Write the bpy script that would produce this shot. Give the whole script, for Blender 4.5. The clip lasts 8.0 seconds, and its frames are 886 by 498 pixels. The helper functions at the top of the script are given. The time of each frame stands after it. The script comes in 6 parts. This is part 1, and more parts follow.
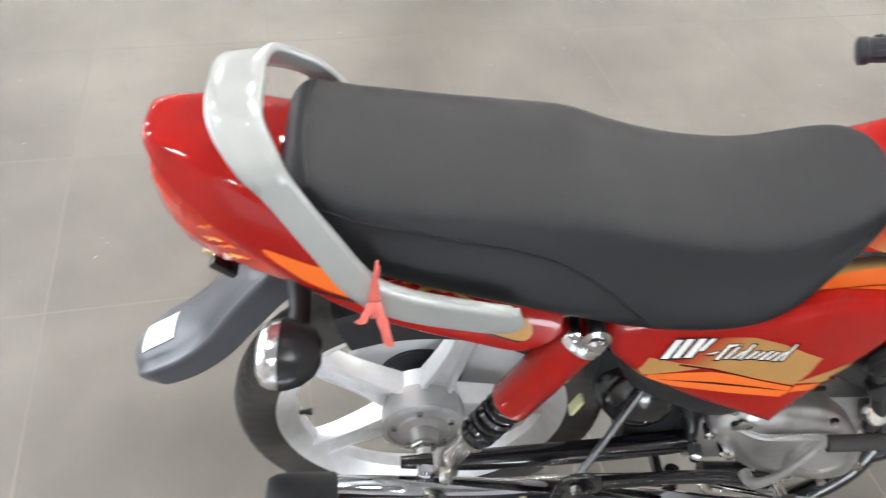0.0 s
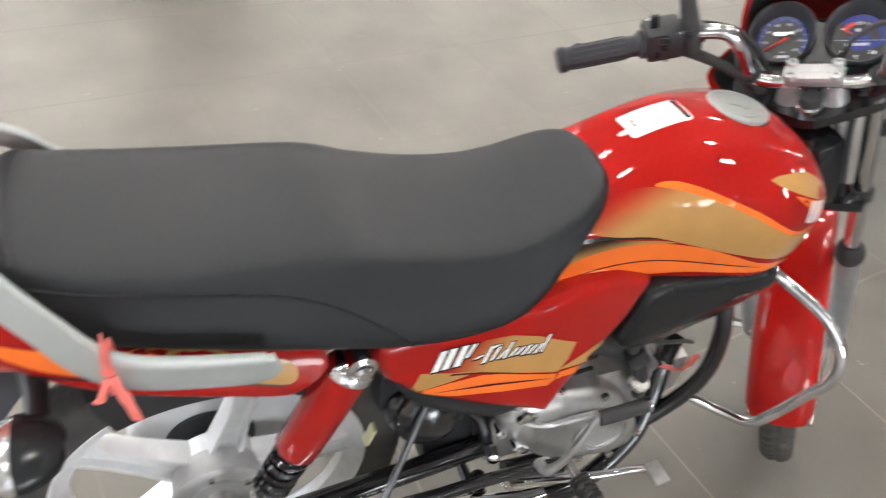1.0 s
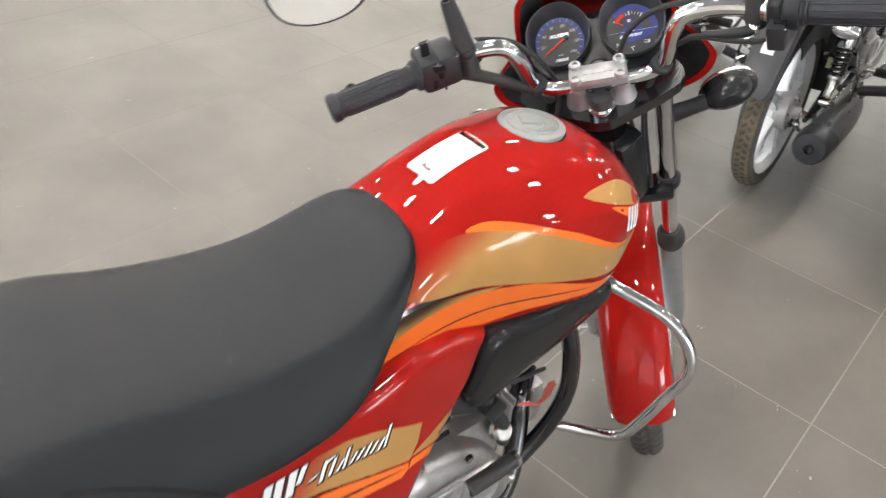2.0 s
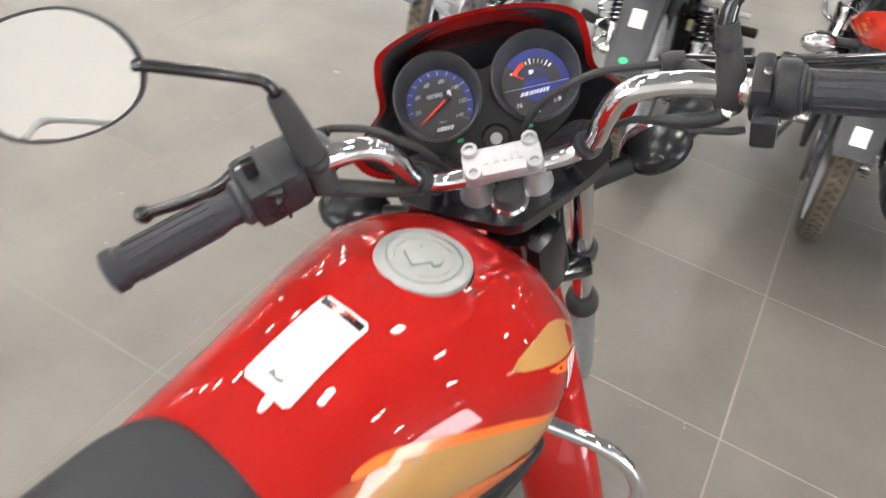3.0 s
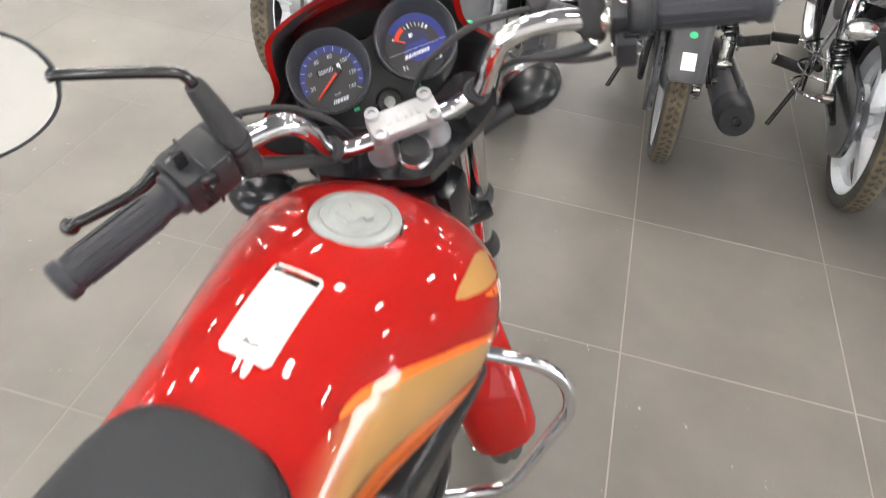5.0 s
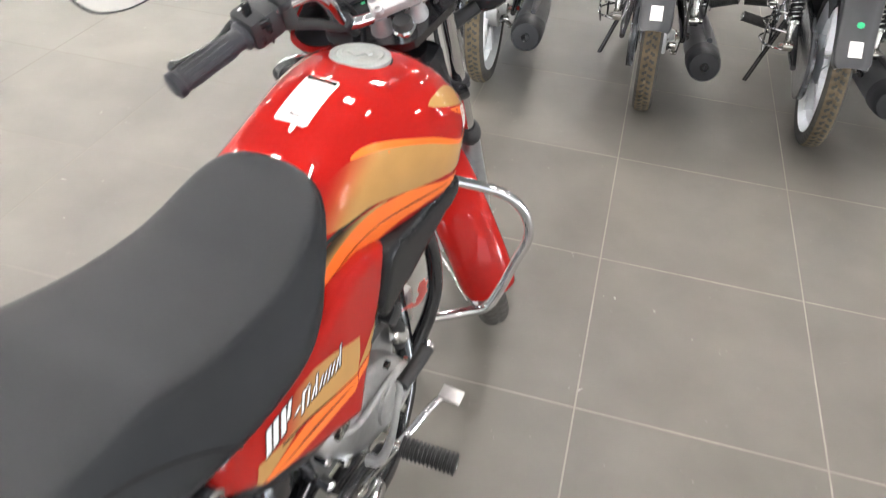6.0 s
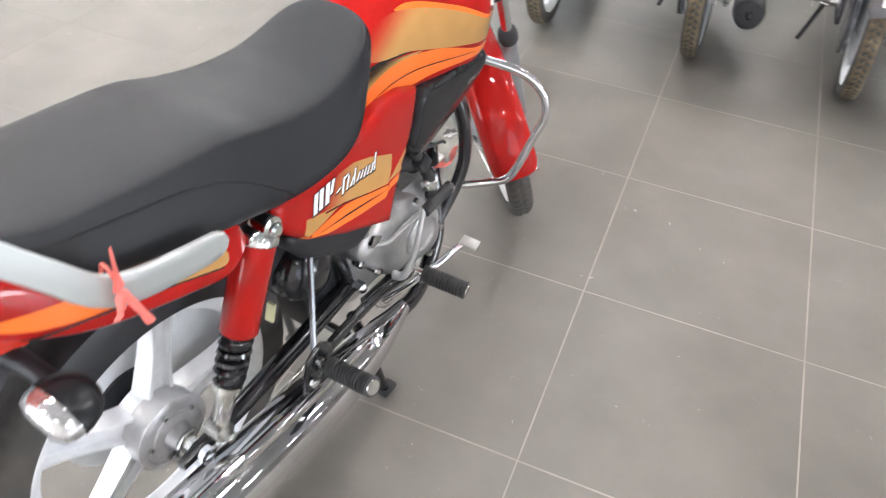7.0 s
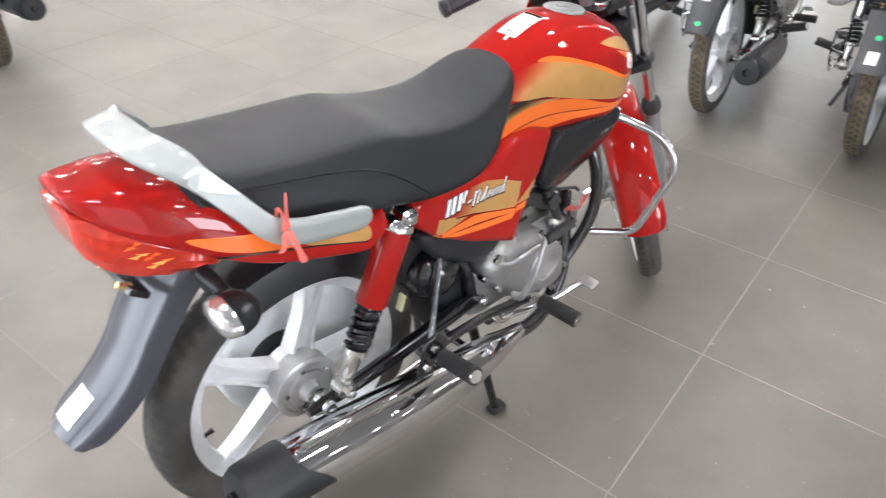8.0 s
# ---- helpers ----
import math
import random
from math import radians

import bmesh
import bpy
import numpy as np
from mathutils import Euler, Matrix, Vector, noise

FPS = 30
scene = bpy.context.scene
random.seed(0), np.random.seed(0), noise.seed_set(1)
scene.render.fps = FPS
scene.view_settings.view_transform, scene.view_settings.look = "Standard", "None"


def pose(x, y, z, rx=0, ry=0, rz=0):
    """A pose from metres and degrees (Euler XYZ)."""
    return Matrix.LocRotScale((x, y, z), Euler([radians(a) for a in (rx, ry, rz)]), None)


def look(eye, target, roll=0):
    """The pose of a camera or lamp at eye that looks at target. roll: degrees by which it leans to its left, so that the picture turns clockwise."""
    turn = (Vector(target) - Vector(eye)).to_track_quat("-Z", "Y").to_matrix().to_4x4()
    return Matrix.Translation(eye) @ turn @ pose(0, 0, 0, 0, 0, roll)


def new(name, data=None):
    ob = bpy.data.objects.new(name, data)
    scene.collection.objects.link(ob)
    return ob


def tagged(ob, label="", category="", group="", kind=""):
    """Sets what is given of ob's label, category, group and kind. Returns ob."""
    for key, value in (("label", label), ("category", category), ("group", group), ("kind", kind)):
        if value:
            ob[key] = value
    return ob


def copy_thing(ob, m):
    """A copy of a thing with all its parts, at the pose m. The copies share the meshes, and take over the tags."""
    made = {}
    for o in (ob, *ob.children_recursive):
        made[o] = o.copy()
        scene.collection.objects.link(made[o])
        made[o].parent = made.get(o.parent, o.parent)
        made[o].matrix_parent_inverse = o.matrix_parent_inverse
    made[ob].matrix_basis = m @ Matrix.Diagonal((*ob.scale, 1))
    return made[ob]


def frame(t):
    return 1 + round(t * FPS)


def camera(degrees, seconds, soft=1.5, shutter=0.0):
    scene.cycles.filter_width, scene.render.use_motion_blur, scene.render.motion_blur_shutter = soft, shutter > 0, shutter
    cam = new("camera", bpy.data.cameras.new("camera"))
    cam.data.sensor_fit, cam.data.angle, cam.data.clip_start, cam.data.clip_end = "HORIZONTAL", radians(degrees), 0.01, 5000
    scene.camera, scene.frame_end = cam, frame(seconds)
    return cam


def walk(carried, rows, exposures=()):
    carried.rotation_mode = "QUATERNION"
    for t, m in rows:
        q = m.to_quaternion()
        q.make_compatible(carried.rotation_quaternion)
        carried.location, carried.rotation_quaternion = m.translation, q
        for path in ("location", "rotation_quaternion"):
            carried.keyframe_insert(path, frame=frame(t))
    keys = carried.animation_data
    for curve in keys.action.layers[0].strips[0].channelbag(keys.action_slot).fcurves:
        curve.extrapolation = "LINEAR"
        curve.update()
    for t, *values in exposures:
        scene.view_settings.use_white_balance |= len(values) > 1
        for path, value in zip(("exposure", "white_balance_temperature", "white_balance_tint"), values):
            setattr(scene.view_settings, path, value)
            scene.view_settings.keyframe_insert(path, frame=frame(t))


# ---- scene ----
cam = camera(62.1, 8.0, soft=1.1, shutter=0.5)
PATH = [
    (0, (0.087, -2.424, 1.449), (-1.249, -2.003, 0.022), 6.5),
    (0.5, (0.105, -2.395, 1.445), (-1.203, -1.74, 0.082), 8.3),
    (1, (0.116, -2.348, 1.458), (-1.105, -1.456, 0.148), 9.5),
    (1.5, (0.108, -2.284, 1.456), (-1.006, -1.18, 0.215), 7.5),
    (1.7, (0.081, -2.269, 1.444), (-0.978, -1.089, 0.225), 6.9),
    (2.8, (-0.179, -1.956, 1.42), (-0.894, -0.607, 0.128), 8.1),
    (3, (-0.238, -1.91, 1.419), (-0.83, -0.524, 0.104), 9.7),
    (3.5, (-0.351, -1.836, 1.409), (-0.715, -0.381, 0.086), 11.1),
    (4, (-0.407, -1.785, 1.392), (-0.573, -0.31, 0.051), 12.5),
    (4.2, (-0.407, -1.78, 1.394), (-0.541, -0.309, 0.045), 13.3),
    (5.3, (-0.194, -2.116, 1.435), (-0.498, -0.618, 0.145), 5.4),
    (5.5, (-0.162, -2.187, 1.435), (-0.475, -0.688, 0.149), 4.9),
    (6, (-0.083, -2.411, 1.456), (-0.427, -0.918, 0.171), 4.0),
    (6.5, (-0.021, -2.608, 1.458), (-0.369, -1.18, 0.101), 5.2),
    (7, (0.122, -2.742, 1.463), (-0.381, -1.344, 0.124), 4.3),
    (7.5, (0.251, -2.85, 1.471), (-0.511, -1.469, 0.242), 3.9),
    (8, (0.311, -2.92, 1.477), (-0.647, -1.608, 0.31), 1.8),
]
walk(cam, [(t, look(eye, target, roll)) for t, eye, target, roll in PATH], [(0, -0.05, 6500, 10), (1.0, -0.05, 6650, 10), (3.0, 0.10, 6650, 10), (4.0, 0.22, 6650, 10), (5.5, 0.20, 6600, 10), (6.5, 0.35, 6500, 11), (7.5, 0.29, 6300, 13), (8.0, 0.13, 6350, 12)])

# ---- light: an indoor hall, lit by rows of small square ceiling panels ----
CEILING, PANEL, GLOW = 3.5, 0.27, 112.0
world = bpy.data.worlds.new("hall")
scene.world = world
world.use_nodes = True
sky = world.node_tree.nodes.new("ShaderNodeTexSky")
sky.sky_type, sky.sun_disc, sky.sun_elevation, sky.sun_rotation = "NISHITA", False, radians(50), radians(200)
world.node_tree.links.new(sky.outputs[0], world.node_tree.nodes["Background"].inputs[0])
world.node_tree.nodes["Background"].inputs[1].default_value = 0.10
# daylight through unseen shop windows, 3 and 4 added only as fill: (name, middle of the opening, turn about z, width,
# height, watts)
WINDOWS = [("window_1", (-2.6, -4.8, 1.45), 0, 3.2, 2.3, 140.0), ("window_3", (3.6, -4.8, 1.45), 0, 3.0, 2.3, 32.0), ("window_2", (-6.0, 14.4, 1.45), -180, 7.0, 2.3, 420.0), ("window_4", (13.2, -2.2, 1.45), 90, 4.6, 2.3, 680.0)]
for wname, wc, wturn, ww, wh, watts in WINDOWS:
    lamp_data = bpy.data.lights.new("daylight", "AREA")
    lamp_data.shape, lamp_data.size, lamp_data.size_y, lamp_data.energy, lamp_data.color = "RECTANGLE", ww, wh, watts, (0.88, 0.94, 1.0)
    new("daylight", lamp_data).matrix_world = Matrix.Translation(wc) @ Euler((radians(-90), 0, radians(wturn + 180))).to_matrix().to_4x4()

# ---- materials ----


def mat(name, color, rough=0.5, metal=0.0, vary=0.06, scale=25.0, bump=0.0, bump_scale=200.0, coat=0.0, dirt=0.0, dirt_color=(0.2, 0.18, 0.15), spec=0.5, emit=0.0, coat_ior=1.5):
    m = bpy.data.materials.new(name)
    m.use_nodes = True
    nt = m.node_tree
    n, ln = nt.nodes, nt.links
    b = n["Principled BSDF"]
    b.inputs["Roughness"].default_value = rough
    b.inputs["Metallic"].default_value = metal
    b.inputs["Specular IOR Level"].default_value = spec
    b.inputs["Coat Weight"].default_value = coat
    b.inputs["Coat Roughness"].default_value = 0.015
    b.inputs["Coat IOR"].default_value = coat_ior
    co = n.new("ShaderNodeTexCoord")
    tex = n.new("ShaderNodeTexNoise")
    tex.inputs["Scale"].default_value = scale
    tex.inputs["Detail"].default_value = 6
    ln.new(co.outputs["Object"], tex.inputs["Vector"])
    ramp = n.new("ShaderNodeMapRange")
    ramp.inputs["From Min"].default_value, ramp.inputs["From Max"].default_value = 0.3, 0.7
    ramp.inputs["To Min"].default_value, ramp.inputs["To Max"].default_value = 1 - vary, 1 + vary
    ln.new(tex.outputs["Fac"], ramp.inputs["Value"])
    mul = n.new("ShaderNodeMix")
    mul.data_type, mul.blend_type = "RGBA", "MULTIPLY"
    mul.inputs["Factor"].default_value = 1
    mul.inputs[6].default_value = (*color, 1)
    ln.new(ramp.outputs["Result"], mul.inputs[7])
    last = mul.outputs[2]
    if dirt:
        t2 = n.new("ShaderNodeTexNoise")
        t2.inputs["Scale"].default_value, t2.inputs["Detail"].default_value = 9, 8
        ln.new(co.outputs["Object"], t2.inputs["Vector"])
        r2 = n.new("ShaderNodeMapRange")
        r2.inputs["From Min"].default_value, r2.inputs["From Max"].default_value = 0.45, 0.75
        r2.inputs["To Max"].default_value = dirt
        ln.new(t2.outputs["Fac"], r2.inputs["Value"])
        mx = n.new("ShaderNodeMix")
        mx.data_type = "RGBA"
        ln.new(r2.outputs["Result"], mx.inputs["Factor"])
        ln.new(last, mx.inputs[6])
        mx.inputs[7].default_value = (*dirt_color, 1)
        last = mx.outputs[2]
    ln.new(last, b.inputs["Base Color"])
    rr = n.new("ShaderNodeMapRange")
    rr.inputs["To Min"].default_value, rr.inputs["To Max"].default_value = rough * 0.85, min(1, rough * 1.2)
    ln.new(tex.outputs["Fac"], rr.inputs["Value"])
    ln.new(rr.outputs["Result"], b.inputs["Roughness"])
    if bump:
        t3 = n.new("ShaderNodeTexNoise")
        t3.inputs["Scale"].default_value, t3.inputs["Detail"].default_value = bump_scale, 3
        ln.new(co.outputs["Object"], t3.inputs["Vector"])
        bp = n.new("ShaderNodeBump")
        bp.inputs["Strength"].default_value, bp.inputs["Distance"].default_value = bump, 0.002
        ln.new(t3.outputs["Fac"], bp.inputs["Height"])
        ln.new(bp.outputs["Normal"], b.inputs["Normal"])
    if emit:
        b.inputs["Emission Color"].default_value = (*color, 1)
        b.inputs["Emission Strength"].default_value = emit
    return m


RED = mat("red_paint", (0.335, 0.0085, 0.0065), 0.4, vary=0.04, scale=6, coat=1.0, spec=0.03, coat_ior=1.38)
ORANGE = mat("orange_film", (0.84, 0.17, 0.025), 0.4, vary=0.03, coat=0.9, spec=0.05, coat_ior=1.42)
GOLD = mat("gold_film", (0.43, 0.235, 0.08), 0.4, vary=0.05, coat=0.9, spec=0.05, coat_ior=1.42)


def fading(name, near, far, origin, direction, width):
    """A printed film whose colour runs from near to far along a direction (bike frame, x and z)."""
    m = mat(name, far, 0.4, vary=0.04, coat=0.9, spec=0.05, coat_ior=1.42)
    n, ln = m.node_tree.nodes, m.node_tree.links
    b = n["Principled BSDF"]
    co, dot, r, mx = n.new("ShaderNodeTexCoord"), n.new("ShaderNodeVectorMath"), n.new("ShaderNodeMapRange"), n.new("ShaderNodeMix")
    dot.operation = "DOT_PRODUCT"
    dot.inputs[1].default_value = (direction[0], 0, direction[1])
    ln.new(co.outputs["Object"], dot.inputs[0])
    start = origin[0] * direction[0] + origin[1] * direction[1]
    r.inputs["From Min"].default_value, r.inputs["From Max"].default_value = start, start + width
    r.interpolation_type = "SMOOTHSTEP"
    ln.new(dot.outputs["Value"], r.inputs["Value"])
    mx.data_type = "RGBA"
    ln.new(r.outputs["Result"], mx.inputs["Factor"])
    mx.inputs[6].default_value = (*near, 1)
    ln.new(b.inputs["Base Color"].links[0].from_socket, mx.inputs[7])
    ln.new(mx.outputs[2], b.inputs["Base Color"])
    return m


GOLDFADE = fading("gold_fade_film", (0.335, 0.0085, 0.0065), (0.43, 0.235, 0.08), (0.515, 0.892), (0.45, -0.89), 0.048)
GOLDSHADE = fading("gold_shade_film", (0.03, 0.016, 0.008), (0.43, 0.235, 0.08), (0.55, 0.857), (0.12, -0.99), 0.022)
SIDEFADE = fading("side_fade_film", (0.335, 0.0085, 0.0065), (0.43, 0.235, 0.08), (0.325, 0.735), (0.80, -0.60), 0.070)
DARKRED = mat("dark_red_film", (0.10, 0.008, 0.008), 0.22, coat=0.5)
BLACKFILM = mat("black_film", (0.012, 0.01, 0.01), 0.22, coat=0.4)
WHITEFILM = mat("white_film", (0.82, 0.82, 0.82), 0.4, vary=0.02)
PAPER = mat("white_sticker", (0.86, 0.85, 0.83), 0.5, vary=0.03)
SEAT = mat("seat_vinyl", (0.009, 0.0105, 0.0135), 0.42, vary=0.12, scale=14, bump=0.35, bump_scale=900, spec=0.38)
SEATSIDE = mat("seat_side_vinyl", (0.010, 0.010, 0.012), 0.45, vary=0.1, bump=0.3, bump_scale=900, spec=0.3)
SILVERPAINT = mat("silver_grey_paint", (0.345, 0.37, 0.365), 0.42, metal=0.15, vary=0.03, coat=1.0)
ALLOY = mat("alloy_paint", (0.82, 0.83, 0.85), 0.335, metal=0.4, vary=0.06, scale=40, bump=0.08)
CAST = mat("cast_aluminium", (0.50, 0.50, 0.50), 0.34, metal=0.85, vary=0.10, scale=60, bump=0.10, bump_scale=400)
CHROME = mat("chrome", (0.72, 0.72, 0.74), 0.06, metal=1.0, vary=0.02)
STEEL = mat("zinc_steel", (0.62, 0.61, 0.58), 0.22, metal=1.0, vary=0.1)
BLACK = mat("black_plastic", (0.017, 0.018, 0.021), 0.42, vary=0.15, bump=0.15, bump_scale=600, spec=0.38)
BLACKGLOSS = mat("black_gloss_paint", (0.010, 0.010, 0.012), 0.18, vary=0.1, coat=0.4)
GREYPLASTIC = mat("dark_grey_plastic", (0.042, 0.044, 0.049), 0.33, vary=0.08, bump=0.1, bump_scale=500)
FLAPGREY = mat("slate_grey_plastic", (0.050, 0.054, 0.070), 0.335, vary=0.08, bump=0.08, bump_scale=500, coat=0.25)
CASEGREY = mat("grey_case_paint", (0.50, 0.51, 0.52), 0.4, vary=0.06, coat=0.2)
DRUMGREY = mat("drum_casting", (0.50, 0.50, 0.51), 0.34, metal=0.5, vary=0.08, scale=50, bump=0.15, bump_scale=300)
FORKALU = mat("fork_alloy", (0.34, 0.35, 0.36), 0.36, metal=0.7, vary=0.06, scale=40)
CLAMPALU = mat("clamp_casting", (0.44, 0.44, 0.45), 0.46, metal=0.8, vary=0.08, scale=80, bump=0.1, bump_scale=400)
SATIN = mat("satin_black_plastic", (0.012, 0.013, 0.015), 0.24, vary=0.08, scale=12, bump=0.05, bump_scale=400, spec=0.32)
DARKSTEEL = mat("dark_steel", (0.16, 0.165, 0.18), 0.22, metal=0.8, vary=0.1)
PALETAG = mat("pale_yellow_plastic", (0.72, 0.70, 0.42), 0.45)
RUBBER = mat("rubber", (0.023, 0.023, 0.024), 0.7, vary=0.2, bump=0.3, bump_scale=300)
GRIPRUBBER = mat("grip_rubber", (0.019, 0.020, 0.026), 0.44, vary=0.1, bump=0.3, bump_scale=700, spec=0.38)
TYRE = mat("tyre_rubber", (0.045, 0.043, 0.041), 0.75, vary=0.25, dirt=0.5, dirt_color=(0.11, 0.095, 0.075))
DUSTYTYRE = mat("dusty_tyre_rubber", (0.11, 0.085, 0.052), 0.85, vary=0.25, dirt=0.7, dirt_color=(0.22, 0.165, 0.10))
LAMPRED = mat("red_lens", (0.56, 0.026, 0.010), 0.10, vary=0.15, scale=60, coat=0.8)
# amber and orange: colours of the glints painted on the tail lamp
AMBERGLINT = mat("amber_glint", (0.95, 0.42, 0.10), 0.10, vary=0.2, scale=120, coat=0.8)
ORANGEGLINT = mat("orange_glint", (0.90, 0.14, 0.02), 0.15, vary=0.2, scale=120, bump=0.6, bump_scale=120, coat=0.6)
LAMPCLEAR = mat("clear_lens", (0.62, 0.62, 0.63), 0.10, metal=0.85, vary=0.25, scale=90, bump=0.45, bump_scale=110, coat=0.6)
BRASS = mat("yellow_zinc", (0.80, 0.66, 0.38), 0.22, metal=1.0)
DIALBLUE = mat("dial_blue", (0.009, 0.020, 0.20), 0.40, vary=0.25, scale=30)
DIALBLACK = mat("dial_black", (0.012, 0.012, 0.016), 0.35)
DIALWHITE = mat("dial_white", (0.8, 0.82, 0.9), 0.4)
DIALBLUEDARK = mat("dial_blue_dark", (0.009, 0.013, 0.07), 0.4, vary=0.25, scale=60)
DIALGREY = mat("dial_pale_print", (0.60, 0.62, 0.72), 0.45)
SLANT = Matrix(((1, 0.22, 0, 0), (0, 1, 0, 0), (0, 0, 1, 0), (0, 0, 0, 1)))
NEEDLE = mat("needle_red", (0.85, 0.05, 0.02), 0.35)
GREENMARK = mat("green_mark", (0.02, 0.55, 0.22), 0.4)
RIBBON = mat("pink_red_ribbon", (0.76, 0.17, 0.14), 0.5, vary=0.15, bump=0.3, bump_scale=150)
MIRROR = mat("mirror_glass", (0.9, 0.9, 0.9), 0.02, metal=1.0, vary=0.0)
CAPALU = mat("brushed_cap", (0.29, 0.31, 0.30), 0.40, metal=0.35, vary=0.05, scale=80)
GROUT = mat("grout", (0.30, 0.278, 0.243), 0.8, vary=0.2, scale=4, dirt=0.3)


def grout_material():
    """Pale joints that fade to the tiles' own grey along the west side."""
    m = GROUT
    n, ln = m.node_tree.nodes, m.node_tree.links
    b = n["Principled BSDF"]
    geo, cloud, sep, add, r, mx = (n.new("ShaderNode" + k) for k in ("NewGeometry", "TexNoise", "SeparateXYZ", "Math", "MapRange", "Mix"))
    cloud.inputs["Scale"].default_value, cloud.inputs["Detail"].default_value = 0.9, 3
    ln.new(geo.outputs["Position"], cloud.inputs["Vector"])
    ln.new(geo.outputs["Position"], sep.inputs[0])
    add.operation = "MULTIPLY_ADD"
    ln.new(cloud.outputs["Fac"], add.inputs[0])
    add.inputs[1].default_value = 1.6
    ln.new(sep.outputs["X"], add.inputs[2])
    r.inputs["From Min"].default_value, r.inputs["From Max"].default_value = -0.3, 1.0
    r.inputs["To Min"].default_value, r.inputs["To Max"].default_value = 0.25, 1.0
    ln.new(add.outputs[0], r.inputs["Value"])
    mx.data_type = "RGBA"
    ln.new(r.outputs["Result"], mx.inputs["Factor"])
    mx.inputs[6].default_value = (0.160, 0.149, 0.132, 1)
    ln.new(b.inputs["Base Color"].links[0].from_socket, mx.inputs[7])
    ln.new(mx.outputs[2], b.inputs["Base Color"])


PLASTER = mat("wall_plaster", (0.80, 0.79, 0.76), 0.8, vary=0.04, scale=2)
GREYWALL = mat("grey_wall_paint", (0.30, 0.29, 0.28), 0.8, vary=0.06, scale=2)
WHITEPAINT = mat("ceiling_paint", (0.30, 0.30, 0.30), 0.8, vary=0.02, scale=2)
LIGHT = mat("panel_light", (1.0, 0.965, 0.93), 0.5, vary=0.0, emit=GLOW)
GLASS = mat("dial_glass", (1, 1, 1), 0.02)
GLASS.node_tree.nodes["Principled BSDF"].inputs["Transmission Weight"].default_value = 1.0
GLASS.node_tree.nodes["Principled BSDF"].inputs["IOR"].default_value = 1.2


def tile_material():
    m = mat("floor_tile", (0.158, 0.148, 0.131), 0.37, vary=0.15, scale=3.0, bump=0.03, bump_scale=60, spec=0.4)
    nt = m.node_tree
    n, ln = nt.nodes, nt.links
    info = n.new("ShaderNodeObjectInfo")
    r = n.new("ShaderNodeMapRange")
    r.inputs["To Min"].default_value, r.inputs["To Max"].default_value = 0.965, 1.035
    ln.new(info.outputs["Random"], r.inputs["Value"])
    b = n["Principled BSDF"]
    src = b.inputs["Base Color"].links[0].from_socket
    mul = n.new("ShaderNodeMix")
    mul.data_type, mul.blend_type = "RGBA", "MULTIPLY"
    mul.inputs["Factor"].default_value = 1
    ln.new(src, mul.inputs[6])
    ln.new(r.outputs["Result"], mul.inputs[7])
    ln.new(mul.outputs[2], b.inputs["Base Color"])
    fleck = n.new("ShaderNodeTexNoise")
    fleck.inputs["Scale"].default_value, fleck.inputs["Detail"].default_value, fleck.inputs["Distortion"].default_value = 38, 2, 1.5
    cut = n.new("ShaderNodeMapRange")
    cut.inputs["From Min"].default_value, cut.inputs["From Max"].default_value = 0.755, 0.80
    cut.inputs["To Max"].default_value = 0.6
    ln.new(fleck.outputs["Fac"], cut.inputs["Value"])
    cloud = n.new("ShaderNodeTexNoise")
    cloud.inputs["Scale"].default_value, cloud.inputs["Detail"].default_value = 1.1, 7
    cr = n.new("ShaderNodeMapRange")
    cr.inputs["From Min"].default_value, cr.inputs["From Max"].default_value = 0.35, 0.65
    cr.inputs["To Min"].default_value, cr.inputs["To Max"].default_value = 0.85, 1.11
    ln.new(cloud.outputs["Fac"], cr.inputs["Value"])
    m2 = n.new("ShaderNodeMix")
    m2.data_type, m2.blend_type = "RGBA", "MULTIPLY"
    m2.inputs["Factor"].default_value = 1
    ln.new(mul.outputs[2], m2.inputs[6])
    ln.new(cr.outputs["Result"], m2.inputs[7])
    m3 = n.new("ShaderNodeMix")
    m3.data_type = "RGBA"
    m3.inputs[7].default_value = (0.6, 0.58, 0.54, 1)
    ln.new(cut.outputs["Result"], m3.inputs["Factor"])
    ln.new(m2.outputs[2], m3.inputs[6])
    ln.new(m3.outputs[2], b.inputs["Base Color"])
    # clouds that run across the joints, in world space
    geo = n.new("ShaderNodeNewGeometry")
    for node in n:
        if node.bl_idname == "ShaderNodeTexNoise":
            ln.new(geo.outputs["Position"], node.inputs["Vector"])
    return m


grout_material()
TILE = tile_material()

# ---- mesh helpers ----
V = Vector


def part(name, bm, material, parent=None, label="", sharp=38):
    bmesh.ops.recalc_face_normals(bm, faces=bm.faces)
    me = bpy.data.meshes.new(name)
    bm.to_mesh(me)
    bm.free()
    me.materials.append(material)
    me.polygons.foreach_set("use_smooth", [True] * len(me.polygons))
    me.set_sharp_from_angle(angle=radians(sharp))
    ob = new(name, me)
    ob.parent = parent
    return tagged(ob, label)


